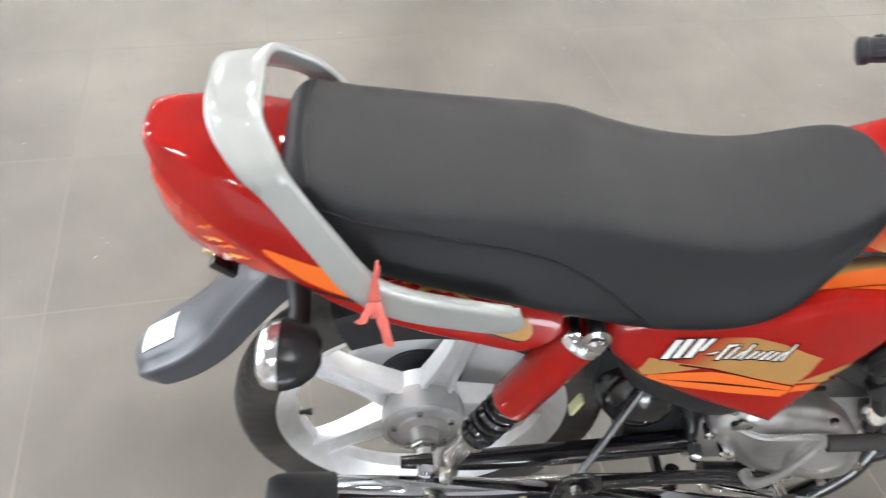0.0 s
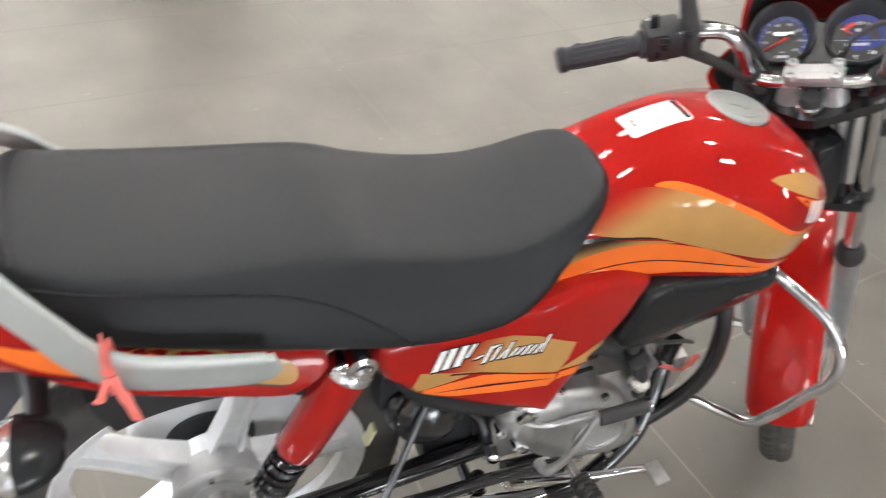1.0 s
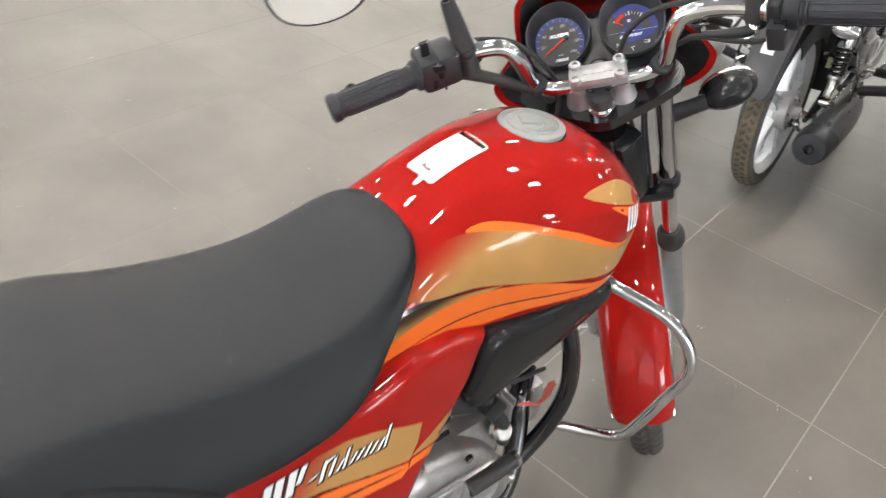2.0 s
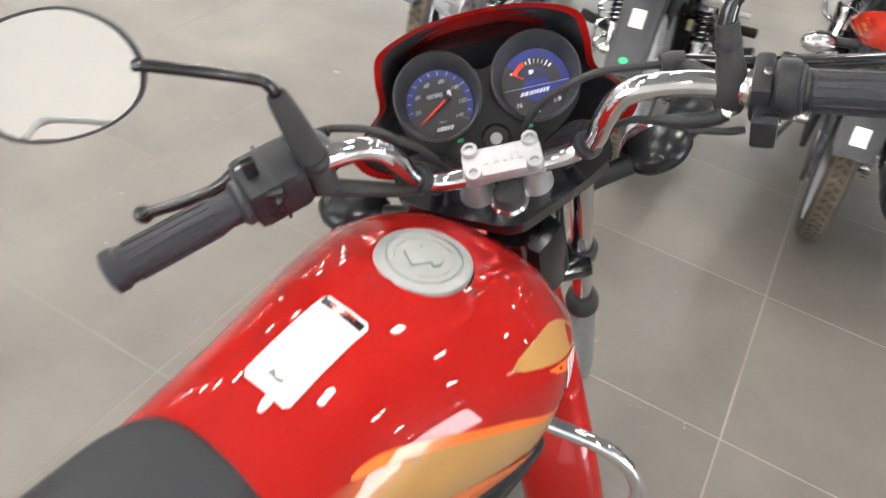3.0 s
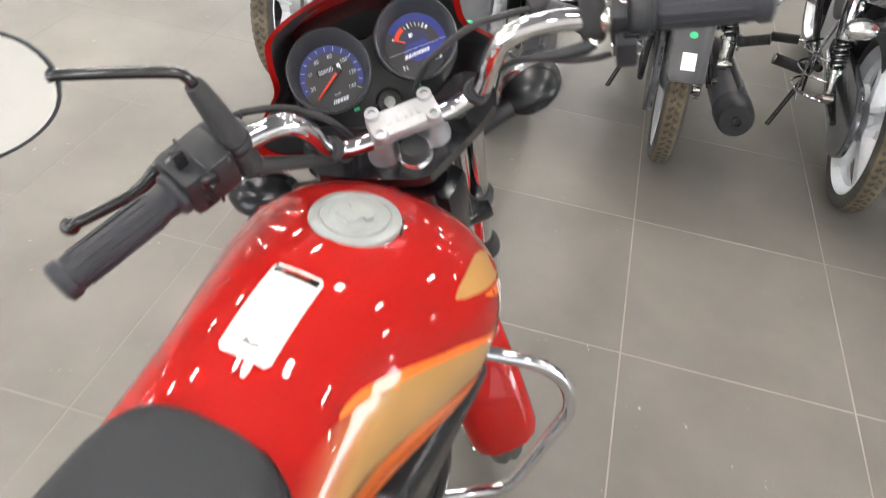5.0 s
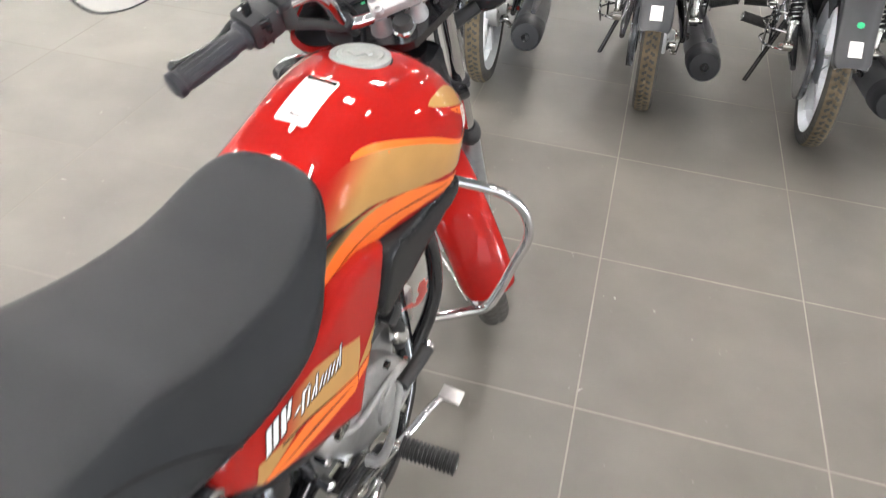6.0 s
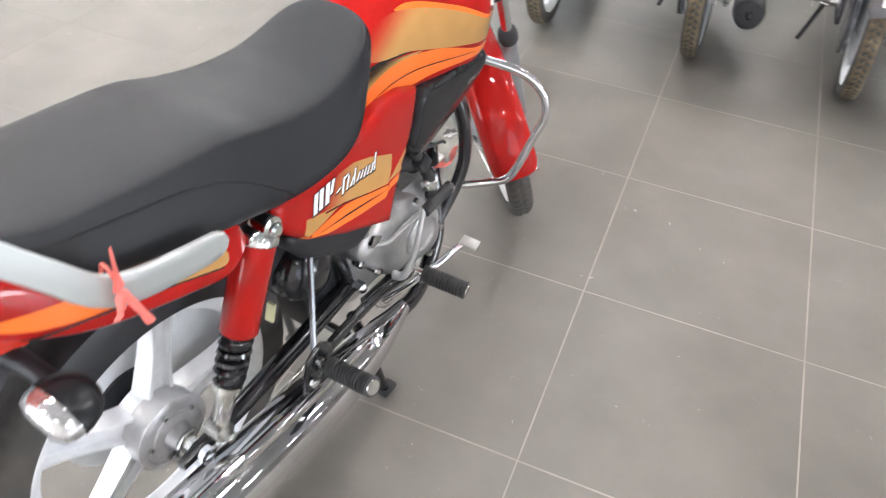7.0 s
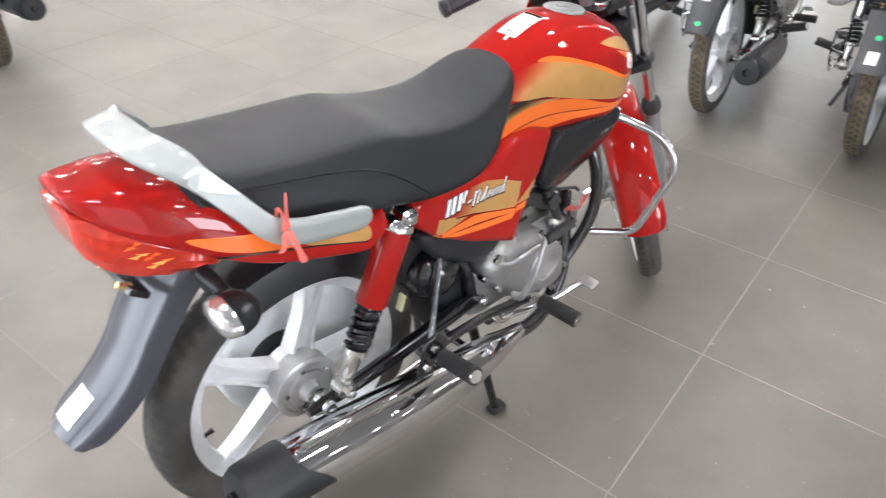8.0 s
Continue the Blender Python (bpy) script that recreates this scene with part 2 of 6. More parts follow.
def spline(pts, n=6, closed=False):
    """Points of a smooth curve through pts (tuples of any length)."""
    P = [np.array(p, float) for p in pts]
    out, k = [], len(P)
    for i in range(k if closed else k - 1):
        if closed:
            a, b, c, d = P[i - 1], P[i], P[(i + 1) % k], P[(i + 2) % k]
        else:
            b, c = P[i], P[i + 1]
            a = P[i - 1] if i else 2 * b - c
            d = P[i + 2] if i + 2 < k else 2 * c - b
        for j in range(n):
            t = j / n
            out.append(0.5 * (2 * b + (c - a) * t + (2 * a - 5 * b + 4 * c - d) * t * t + (3 * b - a - 3 * c + d) * t ** 3))
    if not closed:
        out.append(P[-1])
    return out


def skin(bm, rings, caps=True, close_ring=True, close_path=False):
    vs = [[bm.verts.new(V(p)) for p in r] for r in rings]
    k, m = len(vs), len(vs[0])
    for i in range(k if close_path else k - 1):
        a, b = vs[i], vs[(i + 1) % k]
        for j in range(m if close_ring else m - 1):
            q = (j + 1) % m
            try:
                bm.faces.new((a[j], a[q], b[q], b[j]))
            except ValueError:
                pass
    if caps and close_ring and not close_path:
        bm.faces.new(vs[0])
        bm.faces.new(vs[-1][::-1])
    return bm


def tube(pts, r, seg=10, smooth=6, bm=None, closed=False, caps=True):
    """A round bar along a smooth path; r is one radius or one for each given point."""
    bm = bm or bmesh.new()
    rad = list(r) if isinstance(r, (list, tuple)) else [r] * len(pts)
    pr = spline([(*p, q) for p, q in zip(pts, rad)], smooth, closed) if smooth > 1 else [np.array((*p, q)) for p, q in zip(pts, rad)]
    P = [V(p[:3]) for p in pr]
    rings, up = [], None
    k = len(P)
    for i in range(k):
        if closed:
            t = (P[(i + 1) % k] - P[i - 1]).normalized()
        else:
            t = (P[min(i + 1, k - 1)] - P[max(i - 1, 0)]).normalized()
        if up is None:
            up = t.orthogonal().normalized()
        up = (up - t * up.dot(t)).normalized()
        side = t.cross(up)
        rings.append([P[i] + (up * math.cos(a) + side * math.sin(a)) * max(pr[i][3], 1e-4) for a in np.linspace(0, 2 * math.pi, seg, endpoint=False)])
    return skin(bm, rings, caps=caps, close_path=closed)


def lathe(profile, origin, axis, seg=24, bm=None, caps=True):
    """A turned body: profile of (radius, height along axis)."""
    bm = bm or bmesh.new()
    a = V(axis).normalized()
    u = a.orthogonal().normalized()
    w = a.cross(u)
    rings = [[V(origin) + a * h + (u * math.cos(t) + w * math.sin(t)) * max(r, 1e-4) for t in np.linspace(0, 2 * math.pi, seg, endpoint=False)] for r, h in profile]
    return skin(bm, rings, caps=caps)


def block(center, size, turn=None, bevel=0.003, bm=None, taper=1.0):
    """A box with rounded edges. turn: a 3x3 rotation."""
    own = bmesh.new()
    bmesh.ops.create_cube(own, size=1)
    for v in own.verts:
        if v.co.z > 0:
            v.co.x *= taper
            v.co.y *= taper
        v.co = V((v.co.x * size[0], v.co.y * size[1], v.co.z * size[2]))
    if bevel:
        bmesh.ops.bevel(own, geom=own.edges[:], offset=bevel, segments=2, profile=0.6, affect="EDGES")
    m = Matrix.Translation(center) @ (turn.to_4x4() if turn else Matrix.Identity(4))
    own.transform(m)
    if bm is None:
        return own
    merge(bm, own)
    return bm


def merge(bm, other):
    table = {v: bm.verts.new(v.co) for v in other.verts}
    for f in other.faces:
        bm.faces.new([table[v] for v in f.verts])
    other.free()
    return bm


def mirrored(bm):
    bmesh.ops.scale(bm, vec=(1, -1, 1), verts=bm.verts)
    return bm


def axes(x, y):
    """The rotation whose first two columns are near x and y."""
    x = V(x).normalized()
    z = x.cross(V(y)).normalized()
    return Matrix((x, z.cross(x), z)).transposed()


def inside(p, poly):
    hit = False
    for (x1, y1), (x2, y2) in zip(poly, poly[1:] + poly[:1]):
        if (y1 > p[1]) != (y2 > p[1]) and p[0] < (x2 - x1) * (p[1] - y1) / (y2 - y1) + x1:
            hit = not hit
    return hit


def rim_distance(p, poly):
    best = 9.0
    for a, b in zip(poly, poly[1:] + poly[:1]):
        a, b, q = np.array(a), np.array(b), np.array(p)
        d = b - a
        t = min(1, max(0, (q - a) @ d / max(d @ d, 1e-12)))
        best = min(best, float(np.linalg.norm(q - a - t * d)))
    return best


def sheet2d(outline, step, smooth=4, rims=()):
    """Triangles that fill a smooth outline: points and faces. rims: distances from the edge at which rows of points follow it."""
    from mathutils.geometry import delaunay_2d_cdt
    poly = [tuple(map(float, p)) for p in spline(outline, smooth, True)] if smooth > 1 else [tuple(map(float, p)) for p in outline]
    if smooth <= 1:
        dense = []
        for a, b in zip(poly, poly[1:] + poly[:1]):
            k = max(1, int(math.hypot(b[0] - a[0], b[1] - a[1]) / step + 0.5))
            dense += [(a[0] + (b[0] - a[0]) * i / k, a[1] + (b[1] - a[1]) * i / k) for i in range(k)]
        poly = dense
    pts = list(poly)
    for d in rims:
        for a, b in zip(poly, poly[1:] + poly[:1]):
            ex, ey = b[0] - a[0], b[1] - a[1]
            k = math.hypot(ex, ey)
            if k < 1e-6:
                continue
            for sign in (-1, 1):
                q = ((a[0] + b[0]) / 2 - sign * ey / k * d, (a[1] + b[1]) / 2 + sign * ex / k * d)
                if inside(q, poly) and rim_distance(q, poly) > d * 0.97:
                    pts.append(q)
    clear = max([step * 0.45] + [d + step * 0.4 for d in rims])
    xs, ys = [p[0] for p in poly], [p[1] for p in poly]
    for i, x in enumerate(np.arange(min(xs), max(xs), step)):
        for y in np.arange(min(ys), max(ys), step):
            q = (float(x), float(y + (step / 2 if i % 2 else 0)))
            if inside(q, poly) and rim_distance(q, poly) > clear:
                pts.append(q)
    edges = [(i, (i + 1) % len(poly)) for i in range(len(poly))]
    vs, _, fs, _, _, _ = delaunay_2d_cdt([V(p) for p in pts], edges, [], 1, 1e-6)
    return poly, [tuple(v) for v in vs], fs


def shell_panel(outline, face, depth, bulge=0.012, edge=0.02, step=0.018, smooth=4):
    """A moulded panel in the x-z plane: face(x, z) gives the y of its right-hand face, rounded off towards the rim, with depth inwards."""
    poly, vs, fs = sheet2d(outline, step, smooth, (edge * 0.12, edge * 0.4, edge))
    bm = bmesh.new()
    front, back = [], []
    for x, z in vs:
        d = min(1.0, rim_distance((x, z), poly) / edge)
        y = face(x, z) + bulge * (1 - math.sqrt(max(0.0, 1 - (1 - d) ** 2)))
        front.append(bm.verts.new((x, y, z)))
        back.append(bm.verts.new((x, face(x, z) + bulge + depth, z)))
    for f in fs:
        bm.faces.new([front[i] for i in f])
        bm.faces.new([back[i] for i in f[::-1]])
    k = len(poly)
    near = [min(range(len(vs)), key=lambda i: (vs[i][0] - p[0]) ** 2 + (vs[i][1] - p[1]) ** 2) for p in poly]
    for a, b in zip(near, near[1:] + near[:1]):
        if a != b:
            try:
                bm.faces.new((front[a], front[b], back[b], back[a]))
            except ValueError:
                pass
    return bm


def film(outline, ob, lift=0.0008, step=0.012, smooth=4, side=-1, way=None, origin=None, plane=None):
    """A printed film laid on the mesh of ob: the outline is in x-z, cast along y from the given side; or in a plane's own axes."""
    from mathutils.bvhtree import BVHTree
    me = ob.data
    tree = BVHTree.FromPolygons([v.co for v in me.vertices], [p.vertices for p in me.polygons])
    _, vs, fs = sheet2d(outline, step, smooth)
    bm = bmesh.new()
    made = []
    for a, b in vs:
        if plane:
            o, u, w, d = plane
            start, direction = V(o) + V(u) * a + V(w) * b, V(d)
        else:
            start, direction = V((a, side * 0.6, b)), V((0, -side, 0))
        hit, normal, _, _ = tree.ray_cast(start, direction)
        if hit is None:
            hit, normal, _, _ = tree.find_nearest(start + direction * 0.45)
        if normal.dot(direction) > 0:
            normal = -normal
        made.append(bm.verts.new(hit + normal * lift))
    for f in fs:
        try:
            bm.faces.new([made[i] for i in f])
        except ValueError:
            pass
    return bm


def lettering(text, size, m, material, name, parent, label="", align="CENTER"):
    """Raised flat characters of the built-in font."""
    c = bpy.data.curves.new(name, "FONT")
    c.body, c.size, c.align_x, c.align_y, c.extrude = text, size, align, "CENTER", 0.0002
    c.resolution_u = 2
    tmp = bpy.data.objects.new(name, c)
    me = bpy.data.meshes.new_from_object(tmp)
    bpy.data.objects.remove(tmp)
    me.transform(m)
    me.materials.clear()
    me.materials.append(material)
    ob = new(name, me)
    ob.parent = parent
    return tagged(ob, label)


def empty(name, label, category, group=""):
    ob = new(name)
    ob.empty_display_size = 0.1
    return tagged(ob, label, category, group)


# ---- the hall ----
X0, X1, Y0, Y1, T = -21.6, 13.2, -4.8, 14.4, 0.6
NEAR = (-4.8, 2.4, -3.6, 3.0)


bm = block(((X0 + X1) / 2, (Y0 + Y1) / 2, -0.0504), (X1 - X0, Y1 - Y0, 0.1), bevel=0)
floor = tagged(part("floor", bm, GROUT), "grey stone-look floor tiles with pale joints", "floor", kind="structure")
bm = block(((X0 + X1) / 2, (Y0 + Y1) / 2, CEILING + 0.05), (X1 - X0 + 0.4, Y1 - Y0 + 0.4, 0.1), bevel=0)
tagged(part("ceiling", bm, WHITEPAINT), "plain white painted hall ceiling", "ceiling", kind="structure")


def wall(name, a, b, *openings, paint=None):
    """A wall 0.2 thick between two floor points, with holes (from, to, sill, head) measured along it, in order."""
    a, b = V((*a, 0)), V((*b, 0))
    L = (b - a).length
    bm = bmesh.new()
    spans, at = [], 0
    for f, t, z0, z1 in openings:
        spans += [(at, f, 0, CEILING), (f, t, 0, z0), (f, t, z1, CEILING)]
        at = t
    spans.append((at, L, 0, CEILING))
    for f, t, z0, z1 in spans:
        block(((f + t) / 2, -0.1, (z0 + z1) / 2), (t - f, 0.2, z1 - z0), bevel=0, bm=bm)
    d = (b - a).normalized()
    bm.transform(Matrix.Translation(a) @ axes(d, (-d.y, d.x, 0)).to_4x4())
    tagged(part(name, bm, paint or GREYWALL), "plain white plastered showroom wall" if paint else "plain grey painted showroom wall", "wall", kind="structure")


wall("wall_north", (X1, Y1), (X0, Y1), (X1 + 6.0 - 3.5, X1 + 6.0 + 3.5, 0.3, 2.6))
wall("wall_west", (X0, Y1), (X0, Y0))
wall("wall_south", (X0, Y0), (X1, Y0), (-4.2 - X0, -1.0 - X0, 0.3, 2.6), (2.1 - X0, 5.1 - X0, 0.3, 2.6), paint=PLASTER)
# the east opening is made for the added fill window
wall("wall_east", (X1, Y0), (X1, Y1), (-2.2 - 2.3 - Y0, -2.2 + 2.3 - Y0, 0.3, 2.6))
for wname, wc, wturn, ww, wh, watts in WINDOWS:
    bm = bmesh.new()
    for x in np.linspace(-ww / 2 + 0.03, ww / 2 - 0.03, 4):
        block((x, -0.12, 0), (0.06, 0.06, wh), bevel=0.004, bm=bm)
    for z in (-wh / 2 + 0.03, wh / 2 - 0.03):
        block((0, -0.12, z), (ww, 0.056, 0.06), bevel=0.004, bm=bm)
    bm.transform(Matrix.Translation(wc) @ Matrix.Rotation(radians(wturn), 4, "Z"))
    root = tagged(new(wname), "wide shop window with a dark metal frame, assumed out of view", "window", kind="structure")
    part("window_frame", bm, BLACK, root)
bm = block((-1.2, 0, -0.28), (400, 400, 0.3), bevel=0)
tagged(part("ground", bm, GROUT), "pale paved ground outside the shop", "ground", kind="structure")


def ceiling_light():
    root = empty("ceiling_light", "small square recessed white ceiling light", "ceiling light", "ceiling lights")
    h = PANEL / 2
    bm = bmesh.new()
    for a, b, sx, sy in ((h + 0.01, 0, 0.02, PANEL + 0.04), (-h - 0.01, 0, 0.02, PANEL + 0.04), (0, h + 0.01, PANEL, 0.02), (0, -h - 0.01, PANEL, 0.02)):
        block((a, b, -0.006), (sx, sy, 0.012), bevel=0, bm=bm)
    part("frame", bm, WHITEPAINT, root)
    part("diffuser", block((0, 0, -0.004), (PANEL, PANEL, 0.006), bevel=0), LIGHT, root, "glowing white diffuser")
    return root


lamp = ceiling_light()
spots = [(x, y) for i, x in enumerate(np.arange(-20.9, 13.0, 1.9)) for j, y in enumerate(np.arange(-4.0, 14.2, 1.9)) if not (x > 1.5 and (i + j) % 2)]
lamp.matrix_basis = pose(spots[0][0], spots[0][1], CEILING - 0.002)
for x, y in spots[1:]:
    copy_thing(lamp, pose(x, y, CEILING - 0.002))

# ---- motorcycles: x ahead, y to the rider's left, z up from the floor; origin under the rear axle ----
RAKE = radians(26.5)
STEM = V((0.929, 0, 0.958))
AXLE = V((0.010, 0, 0.365))
MID = -0.009  # the bodywork's middle plane


def steering(turn):
    """The frame of the steering head: ahead, left, up along the stem."""
    c, s = math.cos(RAKE), math.sin(RAKE)
    basis = Matrix(((c, 0, -s, STEM.x), (0, 1, 0, STEM.y), (s, 0, c, STEM.z), (0, 0, 0, 1)))
    return basis @ Matrix.Rotation(radians(turn), 4, "Z")


def turned(bm, m):
    bm.transform(m)
    return bm


def tyre_mesh(radius, half, bead, seg=330):
    """A tyre about the y axis, with a rounded tread cut by slanted grooves."""
    prof = [(-half * 0.66, bead - 0.006), (-half * 0.80, bead + 0.004), (-half, bead + 0.024), (-half * 0.93, radius - 0.018), (-half * 0.72, radius - 0.008), (-half * 0.48, radius - 0.003), (-half * 0.24, radius - 0.0005), (-0.002, radius)]
    prof = prof + [(-y, r) for y, r in prof[::-1]]
    rings = []
    for i in range(seg):
        a = 2 * math.pi * i / seg
        ring = []
        for j, (y, r) in enumerate(prof):
            if 3 <= j <= len(prof) - 4:
                k = min(j, len(prof) - 1 - j)
                if j in (7, 8):
                    r -= 0.0035
                elif (i + k + (2 if y > 0 else 0)) % 5 == 0:
                    r -= 0.006
            ring.append((r * math.cos(a), y, r * math.sin(a)))
        rings.append(ring)
    bm = bmesh.new()
    return skin(bm, rings, caps=False, close_path=True)


def spoke_mesh(angle, r0, r1, side):
    """A cast spoke: two thin ribs that draw together outwards, with a deep groove between them."""
    bm = bmesh.new()
    keys = np.linspace(0, 1, 14)
    for e in (-1, 1):
        rings = []
        for t in keys:
            r, off, w, d = r0 + (r1 - r0) * t, e * (0.024 - 0.018 * t + 0.016 * t ** 4), 0.0050, 0.022 - 0.006 * t
            rings.append([(r, y, off + z) for y, z in ((-d, -w * 0.7), (-d - 0.001, 0), (-d, w * 0.7), (-d * 0.4, w), (d * 0.4, w), (d, w * 0.7), (d + 0.001, 0), (d, -w * 0.7), (d * 0.4, -w), (-d * 0.4, -w))])
        skin(bm, rings)
    rings = []
    for t in keys:
        r, off, d = r0 + (r1 - r0) * t, 0.024 - 0.018 * t + 0.016 * t ** 4, 0.007 - 0.003 * t
        rings.append([(r, y, z) for y, z in ((-d, -off), (-d, off), (d, off), (d, -off))])
    skin(bm, rings)
    bm.transform(Matrix.Rotation(-angle, 4, "Y"))
    return bm


def wheel(root, name, m, first, tyre_mat, drum_side=-1, half=0.038, radius=0.2985):
    """A cast five-spoke wheel with tyre and drum brake, at the pose m (axle along y)."""
    rim = [(-0.030, 0.236), (-0.0325, 0.242), (-0.029, 0.2465), (-0.022, 0.238), (-0.008, 0.222), (0.008, 0.222), (0.022, 0.238), (0.029, 0.2465), (0.0325, 0.242), (0.030, 0.236), (0.020, 0.226), (0.010, 0.212), (-0.010, 0.212), (-0.020, 0.226)]
    rings = [[(r * math.cos(a), y, r * math.sin(a)) for y, r in rim] for a in np.linspace(0, 2 * math.pi, 96, endpoint=False)]
    bm = skin(bmesh.new(), rings, caps=False, close_path=True)
    lathe([(0.030, -0.045), (0.036, -0.040), (0.052, -0.030), (0.066, -0.022), (0.066, 0.022), (0.052, 0.030), (0.036, 0.040), (0.030, 0.045)], (0, 0, 0), (0, 1, 0), 32, bm)
    ob = part(name, turned(bm, m), ALLOY, root, "silver painted cast alloy wheel")
    tyre = part("tyre", turned(tyre_mesh(radius, half, 0.2405), m), tyre_mat, ob, "black treaded rubber tyre")
    if tyre_mat is DUSTYTYRE:
        # only the crown is dusty; flanks and grooves stay black
        tyre.data.materials.append(TYRE)
        back = m.inverted()
        for p in tyre.data.polygons:
            rs = [(back @ tyre.data.vertices[i].co) for i in p.vertices]
            y = max(abs(q.y) for q in rs)
            low = min(math.hypot(q.x, q.z) for q in rs)
            crown = radius - 0.018 * (y / (half * 0.93)) ** 2
            if y > half * 0.80 or low < crown - 0.0038:
                p.material_index = 1
    for k in range(5):
        part("spoke", turned(spoke_mesh(first + k * 2 * math.pi / 5, 0.045, 0.222, 1), m), ALLOY, ob)
    s = drum_side
    bm = lathe([(0.068, s * 0.010), (0.070, s * 0.018), (0.070, s * 0.046), (0.072, s * 0.049), (0.072, s * 0.054), (0.066, s * 0.057), (0.060, s * 0.0575), (0.058, s * 0.054), (0.044, s * 0.055), (0.042, s * 0.059), (0.026, s * 0.062), (0.020, s * 0.082), (0.014, s * 0.084)], (0, 0, 0), (0, 1, 0), 40)
    part("brake_drum", turned(bm, m), DRUMGREY, ob, "grey cast brake drum")
    bm = lathe([(0.010, s * 0.07), (0.010, s * 0.125), (0.015, s * 0.125), (0.015, s * 0.137), (0.008, s * 0.139), (0.008, s * 0.147)], (0, 0, 0), (0, 1, 0), 6)
    part("axle_nut", turned(bm, m), CHROME, ob)
    part("valve", turned(lathe([(0.0045, 0), (0.0045, 0.014), (0.006, 0.015), (0.006, 0.021)], (0.212 * math.cos(3.3), 0, 0.212 * math.sin(3.3)), (-math.cos(3.3), 0, -math.sin(3.3)), 8), m), RUBBER, ob)
    bm = tube([(0.0, s * 0.083, -0.045), (0.03, s * 0.09, -0.075), (0.055, s * 0.092, -0.098)], 0.006, 8)
    lathe([(0.012, -0.012), (0.012, 0.012)], (0.0, s * 0.08, -0.042), (0, 1, 0), 12, bm)
    lathe([(0.009, -0.010), (0.009, 0.010)], (0.055, s * 0.092, -0.098), (0, 1, 0), 10, bm)
    part("brake_arm", turned(bm, m), STEEL, ob)
    bm = lathe([(0.016, s * 0.055), (0.017, s * 0.066), (0.012, s * 0.070), (0.012, s * 0.078)], (0.0, 0, -0.043), (0, 1, 0), 16)
    part("brake_cam", turned(bm, m), DARKSTEEL, ob)
    coil = [(0.020 + 0.034 * t, s * (0.072 + 0.008 * t) + 0.005 * math.cos(t * 40), -0.060 - 0.030 * t + 0.005 * math.sin(t * 40)) for t in np.linspace(0, 1, 48)]
    part("return_spring", turned(tube(coil, 0.0013, 5, 1), m), STEEL, ob)
    bm = lathe([(0.022, s * 0.086), (0.022, s * 0.090), (0.014, s * 0.091), (0.013, s * 0.104), (0.010, s * 0.104)], (0, 0, 0), (0, 1, 0), 6)
    part("axle_spacer", turned(bm, m), STEEL, ob)
    for k in range(5):
        a = 0.5 + k * 2 * math.pi / 5
        part("hub_bolt", turned(lathe([(0.0055, s * 0.054), (0.0055, s * 0.060), (0.0035, s * 0.061)], (0.050 * math.cos(a), 0, 0.050 * math.sin(a)), (0, 1, 0), 6), m), STEEL, ob)
    return ob


def shock(root, side, cover):
    """One rear shock absorber; side -1 is the rider's right."""
    top, low = V((0.190, side * 0.140, 0.752)), V((0.036, side * 0.144, 0.418))
    d = (low - top)
    n = d.normalized()
    ob = part("shock_absorber", lathe([(0.020, 0.022), (0.031, 0.024), (0.0315, 0.028), (0.0315, 0.180), (0.029, 0.184)], top, n, 28), cover, root, "painted upper cover of a rear shock absorber")
    part("top_cap", lathe([(0.012, 0.0), (0.024, 0.006), (0.033, 0.016), (0.034, 0.026), (0.031, 0.030)], top, n, 28), CHROME, ob, "chrome cap")
    bm = lathe([(0.016, -0.020), (0.019, -0.014), (0.019, 0.014), (0.012, 0.017), (0.012, 0.022), (0.008, 0.026)], top + V((0, side * 0.012, 0.002)), (0, side, 0), 18)
    part("mount_nut", bm, CHROME, ob)
    coil = []
    for t in np.linspace(0, 1, 110):
        a = t * 2 * math.pi * 5.2
        c = top + n * (0.186 + 0.085 * t)
        u = n.orthogonal().normalized()
        coil.append(c + (u * math.cos(a) + n.cross(u) * math.sin(a)) * 0.0215)
    part("spring", tube(coil, 0.0062, 6, 1), BLACKGLOSS, ob, "black coil spring")
    part("damper_rod", lathe([(0.0145, 0.18), (0.0145, 0.275), (0.024, 0.278), (0.024, 0.288), (0.016, 0.290), (0.0155, 0.345), (0.012, 0.352)], top, n, 20), STEEL, ob, "bare metal damper body")
    bm = lathe([(0.019, -0.016), (0.019, 0.016)], low, (0, 1, 0), 18)
    lathe([(0.010, 0.016), (0.010, 0.032), (0.006, 0.034)], low, (0, side, 0), 6, bm)
    part("lower_eye", bm, STEEL, ob)
    return ob


